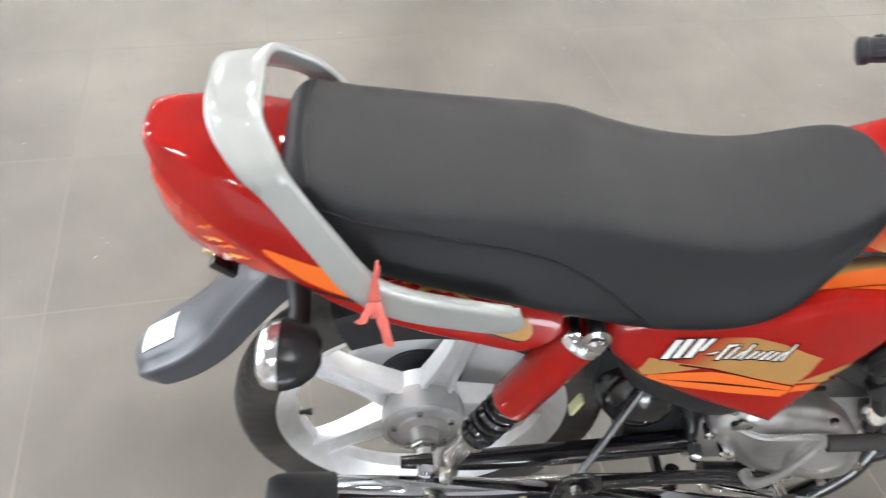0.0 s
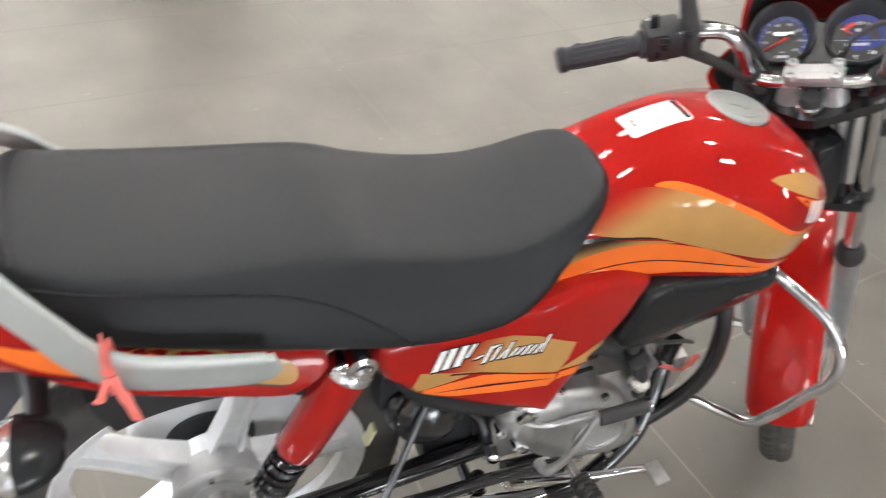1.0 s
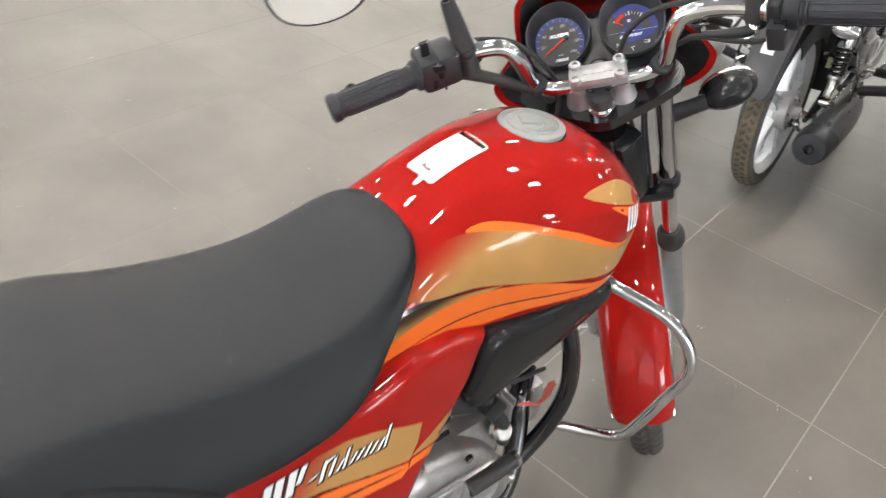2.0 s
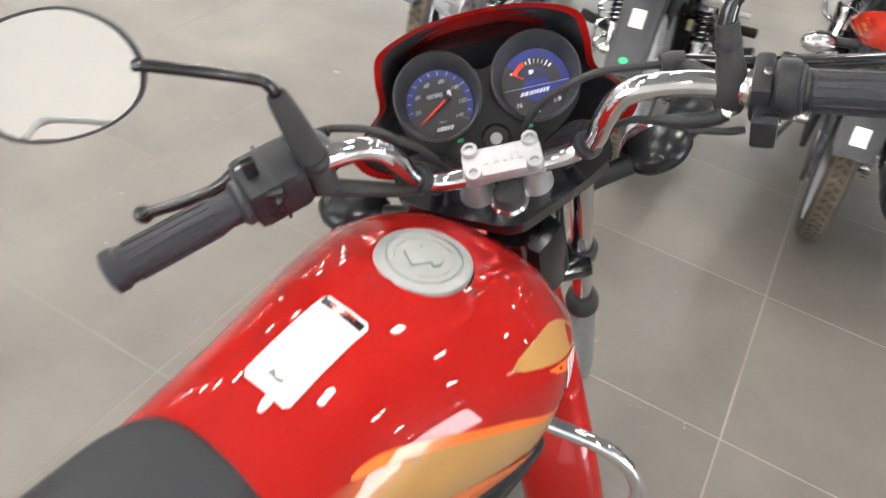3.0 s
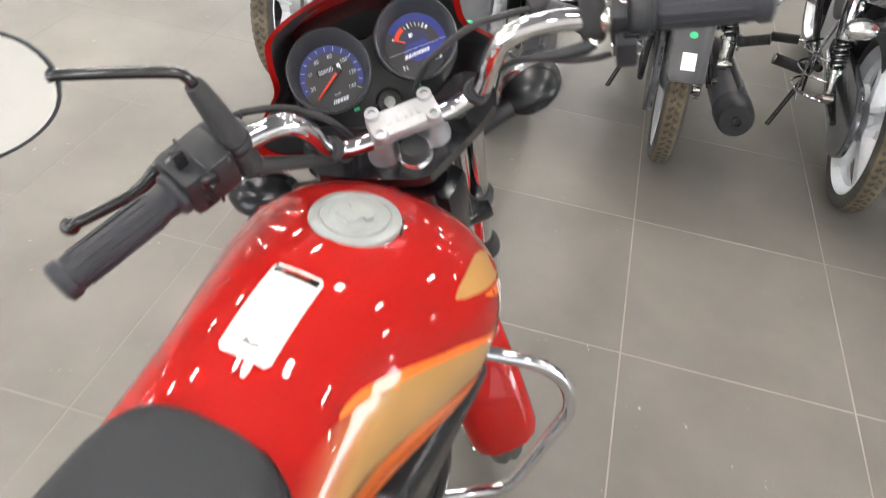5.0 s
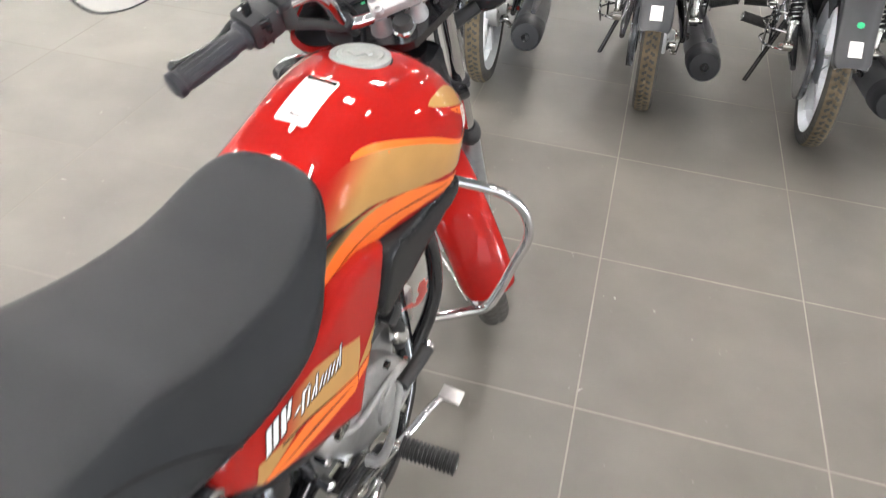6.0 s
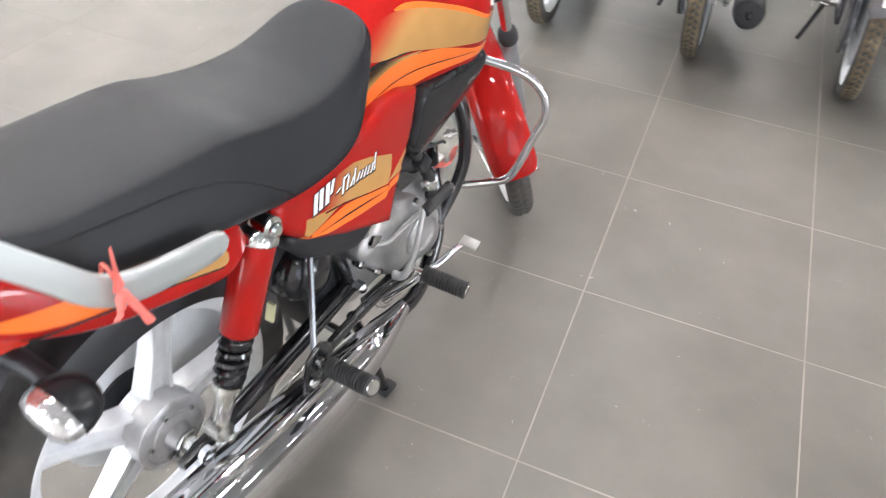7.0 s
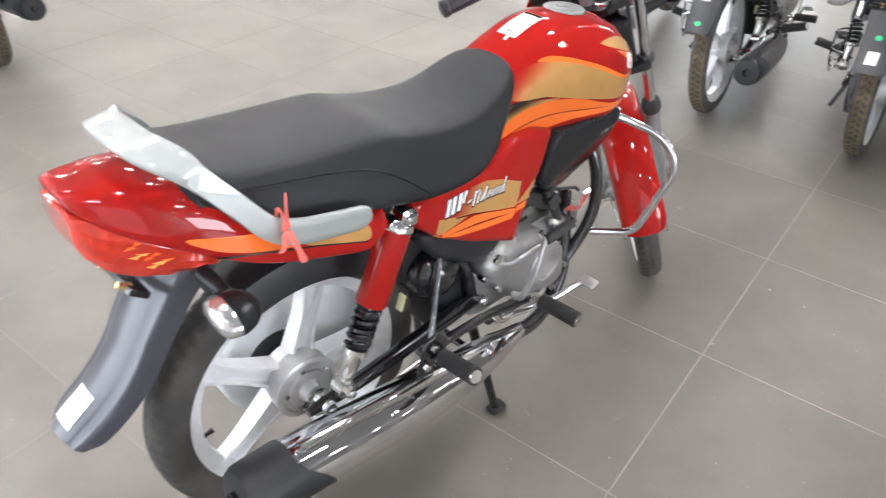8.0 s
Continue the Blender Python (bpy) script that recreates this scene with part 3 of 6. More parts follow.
def seat_rings():
    keys = [(-0.190, 0.905, 0.066, 0.872, 0.082), (-0.182, 0.930, 0.088, 0.866, 0.104), (-0.169, 0.949, 0.103, 0.860, 0.120), (-0.152, 0.954, 0.110, 0.855, 0.118), (-0.125, 0.946, 0.119, 0.850, 0.127), (-0.08, 0.937, 0.127, 0.840, 0.138), (0.0, 0.928, 0.131, 0.822, 0.147), (0.09, 0.923, 0.131, 0.800, 0.152),
            (0.17, 0.917, 0.130, 0.780, 0.153), (0.24, 0.897, 0.128, 0.764, 0.153), (0.32, 0.882, 0.126, 0.756, 0.152), (0.39, 0.880, 0.122, 0.764, 0.149), (0.435, 0.888, 0.117, 0.790, 0.140), (0.468, 0.900, 0.111, 0.826, 0.126), (0.500, 0.914, 0.102, 0.866, 0.110), (0.525, 0.925, 0.087, 0.898, 0.091), (0.541, 0.930, 0.062, 0.915, 0.064), (0.548, 0.928, 0.030, 0.922, 0.031)]
    rings = []
    for x, zc, w, zb, wb in spline(keys, 5):
        h = zc - 0.024 - zb
        half = [(wb * 0.72, zb), (wb, zb + 0.003), (wb + 0.001, zb + 0.3 * h), (wb + (w - wb) * 0.55, zb + 0.7 * h), (w, zc - 0.020), (w * 0.93, zc - 0.0095), (w * 0.75, zc - 0.004), (w * 0.4, zc - 0.0008), (0, zc)]
        half = [tuple(p) for p in spline(half, 3)]
        rings.append([(x, MID - y * 0.945, z) for y, z in half] + [(x, MID + y * 0.915, z) for y, z in half[-2::-1]])
    return rings


def tank_rings():
    keys = [(0.425, 0.845, 0.104, 0.815, 0.790), (0.45, 0.864, 0.120, 0.825, 0.780), (0.50, 0.900, 0.121, 0.838, 0.768), (0.56, 0.938, 0.119, 0.850, 0.764), (0.62, 0.964, 0.122, 0.856, 0.760), (0.68, 0.977, 0.134, 0.860, 0.757), (0.744, 0.976, 0.150, 0.862, 0.755),
            (0.811, 0.967, 0.161, 0.860, 0.756), (0.866, 0.948, 0.147, 0.855, 0.762), (0.910, 0.917, 0.121, 0.848, 0.772), (0.943, 0.881, 0.093, 0.838, 0.785), (0.963, 0.852, 0.058, 0.828, 0.800)]
    rings = []
    for x, zt, w, zm, zb in spline(keys, 9):
        s = zt - zm
        half = [(w * 0.45, zb), (w * 0.84, zb), (w * 0.93, zb + 0.012), (w * 0.985, zm - 0.30 * (zm - zb)), (w * 0.995, zm + 0.02 * s), (w * 0.970, zm + 0.20 * s), (w * 0.930, zm + 0.37 * s), (w * 0.880, zm + 0.465 * s), (w * 0.79, zm + 0.60 * s), (w * 0.595, zt - 0.185 * s), (w * 0.405, zt - 0.08 * s), (w * 0.22, zt - 0.02 * s), (0, zt)]
        half = [tuple(p) for p in spline(half, 5)]
        rings.append([(x, -0.005 - y * 0.945, z) for y, z in half] + [(x, -0.005 + y * 0.945, z) for y, z in half[-2::-1]])
    return rings


def tail_rings():
    """The tail: a flat-topped beak whose flanks fall outwards to a firm lower lip."""
    keys = [(-0.327, 0.024, 0.022, 0.953, 0.944), (-0.323, 0.042, 0.036, 0.956, 0.937), (-0.311, 0.060, 0.048, 0.957, 0.922), (-0.291, 0.077, 0.060, 0.956, 0.902), (-0.25, 0.102, 0.077, 0.953, 0.873), (-0.20, 0.122, 0.095, 0.942, 0.843), (-0.15, 0.138, 0.112, 0.920, 0.813), (-0.11, 0.147, 0.123, 0.886, 0.792), (-0.07, 0.152, 0.130, 0.850, 0.775), (-0.02, 0.155, 0.130, 0.827, 0.758), (0.03, 0.156, 0.130, 0.812, 0.742), (0.10, 0.157, 0.13, 0.800, 0.722), (0.135, 0.154, 0.13, 0.792, 0.735), (0.15, 0.150, 0.13, 0.785, 0.752)]
    rings = []
    for x, w, t, zt, zb in spline(keys, 6):
        h = zt - zb
        half = [(w * 0.55, zb + 0.006), (w * 0.93, zb), (w * 0.985, zb + 0.001), (w, zb + 0.005)]
        half += [(w + (t - w) * f, zb + h * g) for f, g in ((0.12, 0.20), (0.30, 0.40), (0.55, 0.60), (0.85, 0.77))] + [(t * 0.90, zt - 0.115 * h), (t * 0.75, zt - 0.055 * h), (t * 0.5, zt - 0.018 * h), (t * 0.25, zt - 0.004 * h), (0, zt)]
        rings.append([(x, MID - y * 0.96, z) for y, z in half] + [(x, MID + y * 0.89, z) for y, z in half[-2::-1]])
    return rings


def gutter(path, widths, drops, thick=0.004, ridge=False):
    """A mudguard: a channel along a path in the x-z plane. path: (x, z, nx, nz), the normal pointing away from the tyre."""
    rings = []
    for (x, z, nx, nz), w, d in zip(path, widths, drops):
        out = [(-w, -d), (-w * 0.98, -d * 0.45), (-w * 0.86, -0.012), (-w * 0.55, -0.002), (0, 0), (w * 0.55, -0.002), (w * 0.86, -0.012), (w * 0.98, -d * 0.45), (w, -d)]
        if ridge:
            side = [(1, -d), (1.0, -d * 0.55), (0.985, -0.018), (0.93, -0.0125), (0.86, -0.0125), (0.76, -0.0115), (0.62, -0.0065), (0.45, -0.002), (0.22, 0.0004)]
            out = [(-w * a, b) for a, b in side] + [(0, 0.001)] + [(w * a, b) for a, b in side[::-1]]
        inn = [(y * (1 - thick / w), q - thick) for y, q in out[::-1]]
        inn[0], inn[-1] = (out[-1][0] - thick, out[-1][1]), (out[0][0] + thick, out[0][1])
        rings.append([(x + nx * q, y, z + nz * q) for y, q in out + inn])
    return skin(bmesh.new(), rings)


def mudguard_path(pts, n=5):
    sm = spline(pts, n)
    out = []
    for i, p in enumerate(sm):
        t = np.array(sm[min(i + 1, len(sm) - 1)][:2]) - np.array(sm[max(i - 1, 0)][:2])
        t /= np.linalg.norm(t)
        out.append((p[0], p[1], t[1], -t[0]))
    return out, [p[2] for p in sm], [p[3] for p in sm]


def grab_rail(root):
    keys = [((0.086, -0.184, 0.824), (0.15, 0, 1), 0.010), ((0.070, -0.186, 0.820), (0.15, 0, 1), 0.020), ((0.02, -0.186, 0.828), (0.15, 0, 1), 0.022), ((-0.05, -0.182, 0.842), (0.3, 0, 1), 0.022), ((-0.092, -0.175, 0.864), (0.72, 0, 0.68), 0.0195), ((-0.128, -0.162, 0.908), (0.86, 0, 0.5), 0.018),
            ((-0.168, -0.144, 0.958), (0.88, 0, 0.46), 0.018), ((-0.190, -0.131, 0.985), (0.95, -0.1, 0.3), 0.023), ((-0.213, -0.092, 1.001), (0.95, -0.3, 0.1), 0.027), ((-0.221, -0.056, 1.005), (1, -0.1, 0.05), 0.029), ((-0.223, -0.010, 1.006), (1, 0, 0.05), 0.029)]
    far = [((-0.222, 0.022, 1.005), (1, 0.1, 0.05), 0.027), ((-0.209, 0.050, 0.998), (0.95, 0.3, 0.1), 0.022), ((-0.182, 0.077, 0.977), (0.9, 0.1, 0.3), 0.016), ((-0.152, 0.104, 0.947), (0.93, 0, 0.38), 0.014), ((-0.122, 0.126, 0.902), (0.9, 0, 0.45), 0.015), ((-0.095, 0.144, 0.868), (0.65, 0, 0.75), 0.020), ((-0.05, 0.160, 0.842), (0.3, 0, 1), 0.022), ((0.02, 0.166, 0.828), (0.15, 0, 1), 0.022), ((0.07, 0.167, 0.820), (0.15, 0, 1), 0.020), ((0.086, 0.166, 0.824), (0.15, 0, 1), 0.010)]
    full = keys + far
    sm = spline([(*p, *w, h) for p, w, h in full], 5)
    rings = []
    for i, q in enumerate(sm):
        t = (V(sm[min(i + 1, len(sm) - 1)][:3]) - V(sm[max(i - 1, 0)][:3])).normalized()
        w = V(q[3:6])
        w = (w - t * w.dot(t)).normalized()
        n = t.cross(w)
        h, d = q[6], 0.0062
        rings.append([V(q[:3]) + w * (h * a) + n * (d * b) for a, b in ((1, -0.55), (1, 0.55), (0.9, 0.95), (0.4, 1.12), (-0.4, 1.12), (-0.9, 0.95), (-1, 0.55), (-1, -0.55), (-0.9, -0.95), (-0.4, -1), (0.4, -1), (0.9, -0.95))])
    return part("grab_rail", skin(bmesh.new(), rings), SILVERPAINT, root, "silver-grey painted pillion grab rail", 50)


def peg(root, a, b, r=0.0195):
    """A ribbed rubber footrest on its steel pin."""
    a, b = V(a), V(b)
    n = b - a
    L = n.length
    prof = [(r * 0.8, 0)]
    k = 13
    for i in range(k):
        prof += [(r, L * (i + 0.15) / k), (r, L * (i + 0.6) / k), (r * 0.84, L * (i + 0.68) / k), (r * 0.84, L * (i + 1.0) / k)]
    prof += [(r * 1.02, L), (r * 1.02, L + 0.004), (r * 0.6, L + 0.006)]
    ob = part("footrest", lathe(prof, a, n, 20), RUBBER, root, "ribbed black rubber footrest")
    part("pin", lathe([(0.009, -0.03), (0.009, 0.002), (0.014, 0.002), (0.014, 0.006)], a, n, 12), STEEL, ob)
    part("end_plate", lathe([(r * 0.75, 0.0062), (r * 0.72, 0.0078)], b, n, 18), STEEL, ob)
    return ob


def muffler(root, body_mat):
    path = [(-0.20, -0.194, 0.364, 0.055), (-0.05, -0.188, 0.337, 0.060), (0.155, -0.180, 0.302, 0.060), (0.30, -0.173, 0.282, 0.055), (0.42, -0.165, 0.272, 0.043), (0.50, -0.158, 0.264, 0.029), (0.56, -0.150, 0.258, 0.019)]
    ob = part("muffler", tube([p[:3] for p in path], [p[3] for p in path], 28, 6), body_mat, root, "long muffler with a dark end cover")
    pipe = [(0.54, -0.152, 0.256), (0.62, -0.142, 0.238), (0.70, -0.122, 0.240), (0.77, -0.104, 0.305), (0.81, -0.070, 0.385), (0.825, -0.048, 0.44), (0.86, -0.02, 0.475)]
    part("exhaust_pipe", tube(pipe, 0.0195, 14), BLACKGLOSS, ob, "black exhaust pipe")
    axis = V((-0.15, -0.007, 0.027)).normalized()
    rings = []
    for h, r in ((0.010, 0.060), (0.012, 0.063), (0.060, 0.061), (0.10, 0.057), (0.112, 0.050), (0.114, 0.022)):
        ring = []
        for a in np.linspace(0, 2 * math.pi, 28, endpoint=False):
            # the cover reaches further ahead on its outer face
            y, q = math.cos(a), math.sin(a)
            ahead = 0.085 * max(0, -0.75 * y - 0.66 * q) if h < 0.03 else 0
            ring.append(V((-0.125, -0.1905, 0.349)) + axis * (h - ahead) + V((0, y, 0)) * r + V((0.178, 0, 0.984)) * (q * r))
        rings.append(ring)
    part("end_cover", skin(bmesh.new(), rings), BLACK, ob, "matt black end cover")
    part("tail_hole", lathe([(0.016, 0), (0.016, 0.012), (0.013, 0.012), (0.013, 0.002)], V((-0.125, -0.1905, 0.349)) + axis * 0.112, axis, 16), BLACKGLOSS, ob)
    shield = [(-0.11, -0.205, 0.412, 0.01), (0.05, -0.200, 0.386, 0.014), (0.20, -0.194, 0.358, 0.014), (0.34, -0.186, 0.335, 0.012), (0.42, -0.178, 0.315, 0.006)]
    part("heat_shield", tube([p[:3] for p in shield], [p[3] for p in shield], 14, 5), body_mat, ob)
    for p in ((0.155, -0.207, 0.349), (0.404, -0.198, 0.322)):
        part("bolt", lathe([(0.010, -0.012), (0.010, 0.004), (0.006, 0.007)], p, (0, -0.7, 0.7), 6), CHROME, ob)
    return ob


def indicator(root, center, out, back, lens=LAMPCLEAR):
    """A turn signal: dark pod with a faceted lens, on a stalk. out: from the body to the pod; back: where the lens looks."""
    c, o, b = V(center), V(out).normalized(), V(back).normalized()
    up = o.cross(b).normalized()
    rings = []
    for t, s in ((-0.040, 0.34), (-0.033, 0.64), (-0.020, 0.87), (-0.004, 0.98), (0.006, 1.0)):
        rings.append([c + b * t + o * (math.cos(a) * 0.046 * s) + up * (math.sin(a) * 0.026 * s) for a in np.linspace(0, 2 * math.pi, 24, endpoint=False)])
    ob = part("turn_signal", skin(bmesh.new(), rings), SATIN, root, "dark turn signal with a clear lens")
    rings = []
    for t, s in ((0.006, 0.97), (0.017, 0.95), (0.026, 0.84), (0.032, 0.55), (0.034, 0.1)):
        rings.append([c + b * t + o * (math.cos(a) * 0.046 * s) + up * (math.sin(a) * 0.026 * s) for a in np.linspace(0, 2 * math.pi, 24, endpoint=False)])
    part("lens", skin(bmesh.new(), rings), lens, ob, "faceted lens")
    part("stalk", tube([c - o * 0.10 - b * 0.008, c - o * 0.06 - b * 0.012, c - o * 0.03 - b * 0.012], [0.016, 0.013, 0.014], 12, 4), BLACK, ob)
    return ob


def engine(root):
    bm = block((0.60, 0, 0.405), (0.30, 0.18, 0.20), bevel=0.03)
    ob = part("engine", bm, CAST, root, "grey cast aluminium single-cylinder engine")
    outline = [(0.447, 0.470), (0.475, 0.515), (0.53, 0.525), (0.60, 0.520), (0.66, 0.490), (0.70, 0.452), (0.745, 0.380), (0.748, 0.325), (0.70, 0.300), (0.62, 0.318), (0.55, 0.345), (0.49, 0.405)]
    part("clutch_cover", shell_panel(outline, lambda x, z: -0.134, 0.05, 0.022, 0.035), CAST, ob, "grey cast clutch cover", 85)
    part("cover_boss", lathe([(0.062, 0), (0.060, 0.008), (0.052, 0.012), (0.040, 0.013), (0.038, 0.008), (0.0, 0.008)], (0.655, -0.132, 0.405), (0, -1, 0), 36), CAST, ob)
    ridge = [(0.47, -0.128, 0.495), (0.52, -0.138, 0.475), (0.58, -0.141, 0.478), (0.64, -0.138, 0.470), (0.70, -0.130, 0.43)]
    part("cover_rib", tube(ridge, 0.006, 8), CAST, ob)
    for p in ((0.475, 0.498), (0.50, 0.405), (0.555, 0.352), (0.63, 0.325), (0.70, 0.308), (0.742, 0.36), (0.70, 0.445), (0.63, 0.505)):
        part("cover_bolt", lathe([(0.008, 0), (0.008, 0.008), (0.005, 0.009)], (p[0], -0.128, p[1]), (0, -1, 0), 6), STEEL, ob)
    part("oil_cap", lathe([(0.017, -0.01), (0.018, 0.006), (0.014, 0.010), (0.010, 0.010)], (0.715, -0.112, 0.492), (-0.1, -0.8, 0.6), 20), STEEL, ob, "silver oil filler cap")
    d = V((0.99, 0, 0.06))
    for i in range(9):
        c = V((0.742, 0, 0.395)) + d * (0.013 * i)
        part("fin", block(c, (0.005, 0.13 - 0.012 * (i % 2), 0.11), axes(d, (0, 1, 0)), 0.002), CAST, ob)
    part("cylinder", lathe([(0.052, 0), (0.052, 0.13)], (0.73, 0, 0.395), d, 24), CAST, ob)
    part("cylinder_head", block(V((0.74, 0, 0.395)) + d * 0.125, (0.035, 0.12, 0.105), axes(d, (0, 1, 0)), 0.015), CAST, ob)
    part("carburettor", lathe([(0.02, 0), (0.03, 0.01), (0.03, 0.06), (0.022, 0.07)], (0.62, -0.02, 0.60), (1, 0, -0.2), 16), CAST, ob)
    part("intake_hose", tube([(0.50, -0.03, 0.585), (0.60, -0.06, 0.58), (0.68, -0.075, 0.555), (0.74, -0.05, 0.50)], 0.022, 12), RUBBER, ob)
    part("ignition_coil", block((0.70, -0.075, 0.578), (0.05, 0.03, 0.045), Matrix.Rotation(0.5, 3, "Y"), 0.008), BLACK, ob)
    part("plug_lead", tube([(0.70, -0.075, 0.57), (0.76, -0.085, 0.555), (0.82, -0.075, 0.53), (0.86, -0.06, 0.50)], 0.004, 8), RUBBER, ob)
    part("breather_hose", tube([(0.672, -0.098, 0.595), (0.695, -0.104, 0.548), (0.722, -0.108, 0.492), (0.738, -0.100, 0.44)], 0.0125, 12), RUBBER, ob, "black rubber hose")
    part("hose_joint", block((0.690, -0.098, 0.560), (0.045, 0.04, 0.035), Matrix.Rotation(0.9, 3, "Y"), 0.008), BLACK, ob)
    for p, r in (((0.470, -0.118, 0.520), 0.010), ((0.452, -0.122, 0.455), 0.009), ((0.480, -0.138, 0.425), 0.008), ((0.445, -0.130, 0.400), 0.012), ((0.545, -0.120, 0.535), 0.007)):
        part("engine_bolt", lathe([(r, -0.02), (r, 0.004), (r * 0.6, 0.007)], p, (-0.2, -1, 0.2), 6), CHROME, ob)
    part("cover_clip", block((0.487, -0.132, 0.497), (0.030, 0.008, 0.026), Matrix.Rotation(0.5, 3, "Y"), 0.003), STEEL, ob)
    part("brake_lever_arm", tube([(0.455, -0.150, 0.372), (0.472, -0.156, 0.345), (0.500, -0.158, 0.335)], 0.009, 10), STEEL, ob)
    for z in (0.505, 0.535):
        part("wire", tube([(0.40, -0.09, z + 0.02), (0.46, -0.105, z), (0.54, -0.095, z + 0.025), (0.62, -0.09, z + 0.03)], 0.004, 8), RUBBER, ob)
    kick = [(0.520, -0.155, 0.392), (0.525, -0.178, 0.402), (0.545, -0.188, 0.45), (0.575, -0.184, 0.525), (0.584, -0.180, 0.543)]
    lever = part("kick_starter", tube(kick, [0.010, 0.009, 0.0065, 0.006, 0.008], 12), CAST, ob, "silver kick start lever")
    part("kick_pedal", tube([(0.578, -0.186, 0.538), (0.61, -0.189, 0.544), (0.656, -0.192, 0.553)], 0.0125, 14), RUBBER, lever, "black rubber kick pedal")
    part("pedal_end", lathe([(0.013, 0), (0.013, 0.006), (0.008, 0.008)], (0.656, -0.192, 0.553), (1, -0.04, 0.12), 14), CHROME, lever)
    return ob


def front_end(root, turn, paint, tyre_mat, full):
    """Fork, front wheel, mudguard, bars, dials and cowl, all in the frame of the steering head."""
    S = steering(turn)
    U, W3 = V((1, 0, 0)), V((0, 0, 1))
    for s in (-1, 1):
        leg = part("fork_leg", turned(lathe([(0.0145, -0.010), (0.0145, -0.45)], (0.057, s * 0.089, 0), W3, 20), S), CHROME, root, "chrome fork tube")
        part("fork_slider", turned(lathe([(0.019, -0.445), (0.0215, -0.455), (0.0215, -0.70), (0.018, -0.77), (0.012, -0.785)], (0.057, s * 0.089, 0), W3, 20), S), FORKALU, leg, "grey metal fork slider")
        part("dust_boot", turned(lathe([(0.017, -0.405), (0.024, -0.412), (0.0265, -0.425), (0.0265, -0.440), (0.022, -0.452), (0.017, -0.453)], (0.057, s * 0.089, 0), W3, 20), S), RUBBER, leg, "black rubber dust boot")
        part("clamp_ring", turned(lathe([(0.016, -0.268), (0.022, -0.262), (0.022, -0.248), (0.016, -0.242)], (0.057, s * 0.089, 0), W3, 20), S), BLACK, leg)
    bm = block((0.042, 0, -0.256), (0.052, 0.196, 0.026), bevel=0.012)
    part("lower_yoke", turned(bm, S), BLACKGLOSS, root)
    # added block that fills the dark space of frame neck and wiring
    part("wiring_cover", turned(block((0.016, 0, -0.14), (0.058, 0.086, 0.15), bevel=0.02), steering(0)), SATIN, root, "added black block standing for the dark frame neck and wiring")
    part("head_tube", turned(lathe([(0.030, -0.235), (0.027, -0.22), (0.027, -0.06), (0.032, -0.045)], (0, 0, 0), W3, 20), steering(0)), BLACKGLOSS, root)
    outline = [(-0.026, 0.0), (-0.018, 0.026), (0.03, 0.112), (0.075, 0.115), (0.09, 0.085), (0.06, 0.03), (0.06, -0.03), (0.09, -0.085), (0.075, -0.115), (0.03, -0.112), (-0.018, -0.026)]
    _, vs, fs = sheet2d(outline, 0.03, 3)
    bm = bmesh.new()
    lo, hi = [bm.verts.new((a, b, -0.026)) for a, b in vs], [bm.verts.new((a, b, -0.008)) for a, b in vs]
    for f in fs:
        bm.faces.new([hi[i] for i in f])
        bm.faces.new([lo[i] for i in f[::-1]])
    k = len(spline(outline, 3, True))
    for i in range(k):
        j = (i + 1) % k
        bm.faces.new((lo[i], lo[j], hi[j], hi[i]))
    yoke = part("top_yoke", turned(bm, S), BLACKGLOSS, root, "black top yoke")
    part("stem_nut", turned(lathe([(0.0205, -0.008), (0.0205, 0.003), (0.018, 0.006)], (0, 0, 0), W3, 28), S), CHROME, yoke)
    part("stem_cap", turned(lathe([(0.0165, 0.004), (0.0165, 0.016), (0.014, 0.0195), (0.004, 0.020)], (0, 0, 0), W3, 24), S), RUBBER, yoke, "black rubber cap")
    # bars
    half = [(0.023, 0.0, 0.024), (0.0235, 0.058, 0.025), (0.0225, 0.084, 0.037), (0.014, 0.094, 0.062), (0.004, 0.100, 0.105), (0.001, 0.117, 0.135), (-0.009, 0.1585, 0.145), (-0.030, 0.215, 0.146), (-0.090, 0.340, 0.162)]
    pts = [(a, -b, c) for a, b, c in half[:0:-1]] + half
    bars = part("handlebar", turned(tube(pts, 0.0112, 16, 6), S), CHROME, root, "chrome tubular handlebar")
    cl = part("bar_clamp", turned(block((0.023, 0, 0.0385), (0.036, 0.082, 0.018), bevel=0.006), S), CLAMPALU, bars, "silver handlebar clamp")
    for s in (-1, 1):
        part("clamp_post", turned(lathe([(0.020, -0.008), (0.018, 0.004), (0.0155, 0.012), (0.0155, 0.026)], (0.023, s * 0.031, 0), W3, 18), S), CLAMPALU, cl)
        for e in (-1, 1):
            part("clamp_bolt", turned(lathe([(0.0085, 0.044), (0.0085, 0.0515), (0.0078, 0.053), (0.0045, 0.053), (0.0043, 0.049)], (0.023 + e * 0.0145, s * 0.031, 0), W3, 18), S), CLAMPALU, cl)
    if full:
        # the maker's mark, as raised strokes
        for k, (y, w) in enumerate(((0.018, 0.010), (0.006, 0.007), (-0.003, 0.006), (-0.010, 0.005), (-0.018, 0.008))):
            part("emblem_stroke", turned(block((0.023, y, 0.0480), (0.010, w * 0.7, 0.001), bevel=0.0003), S), CLAMPALU, cl)
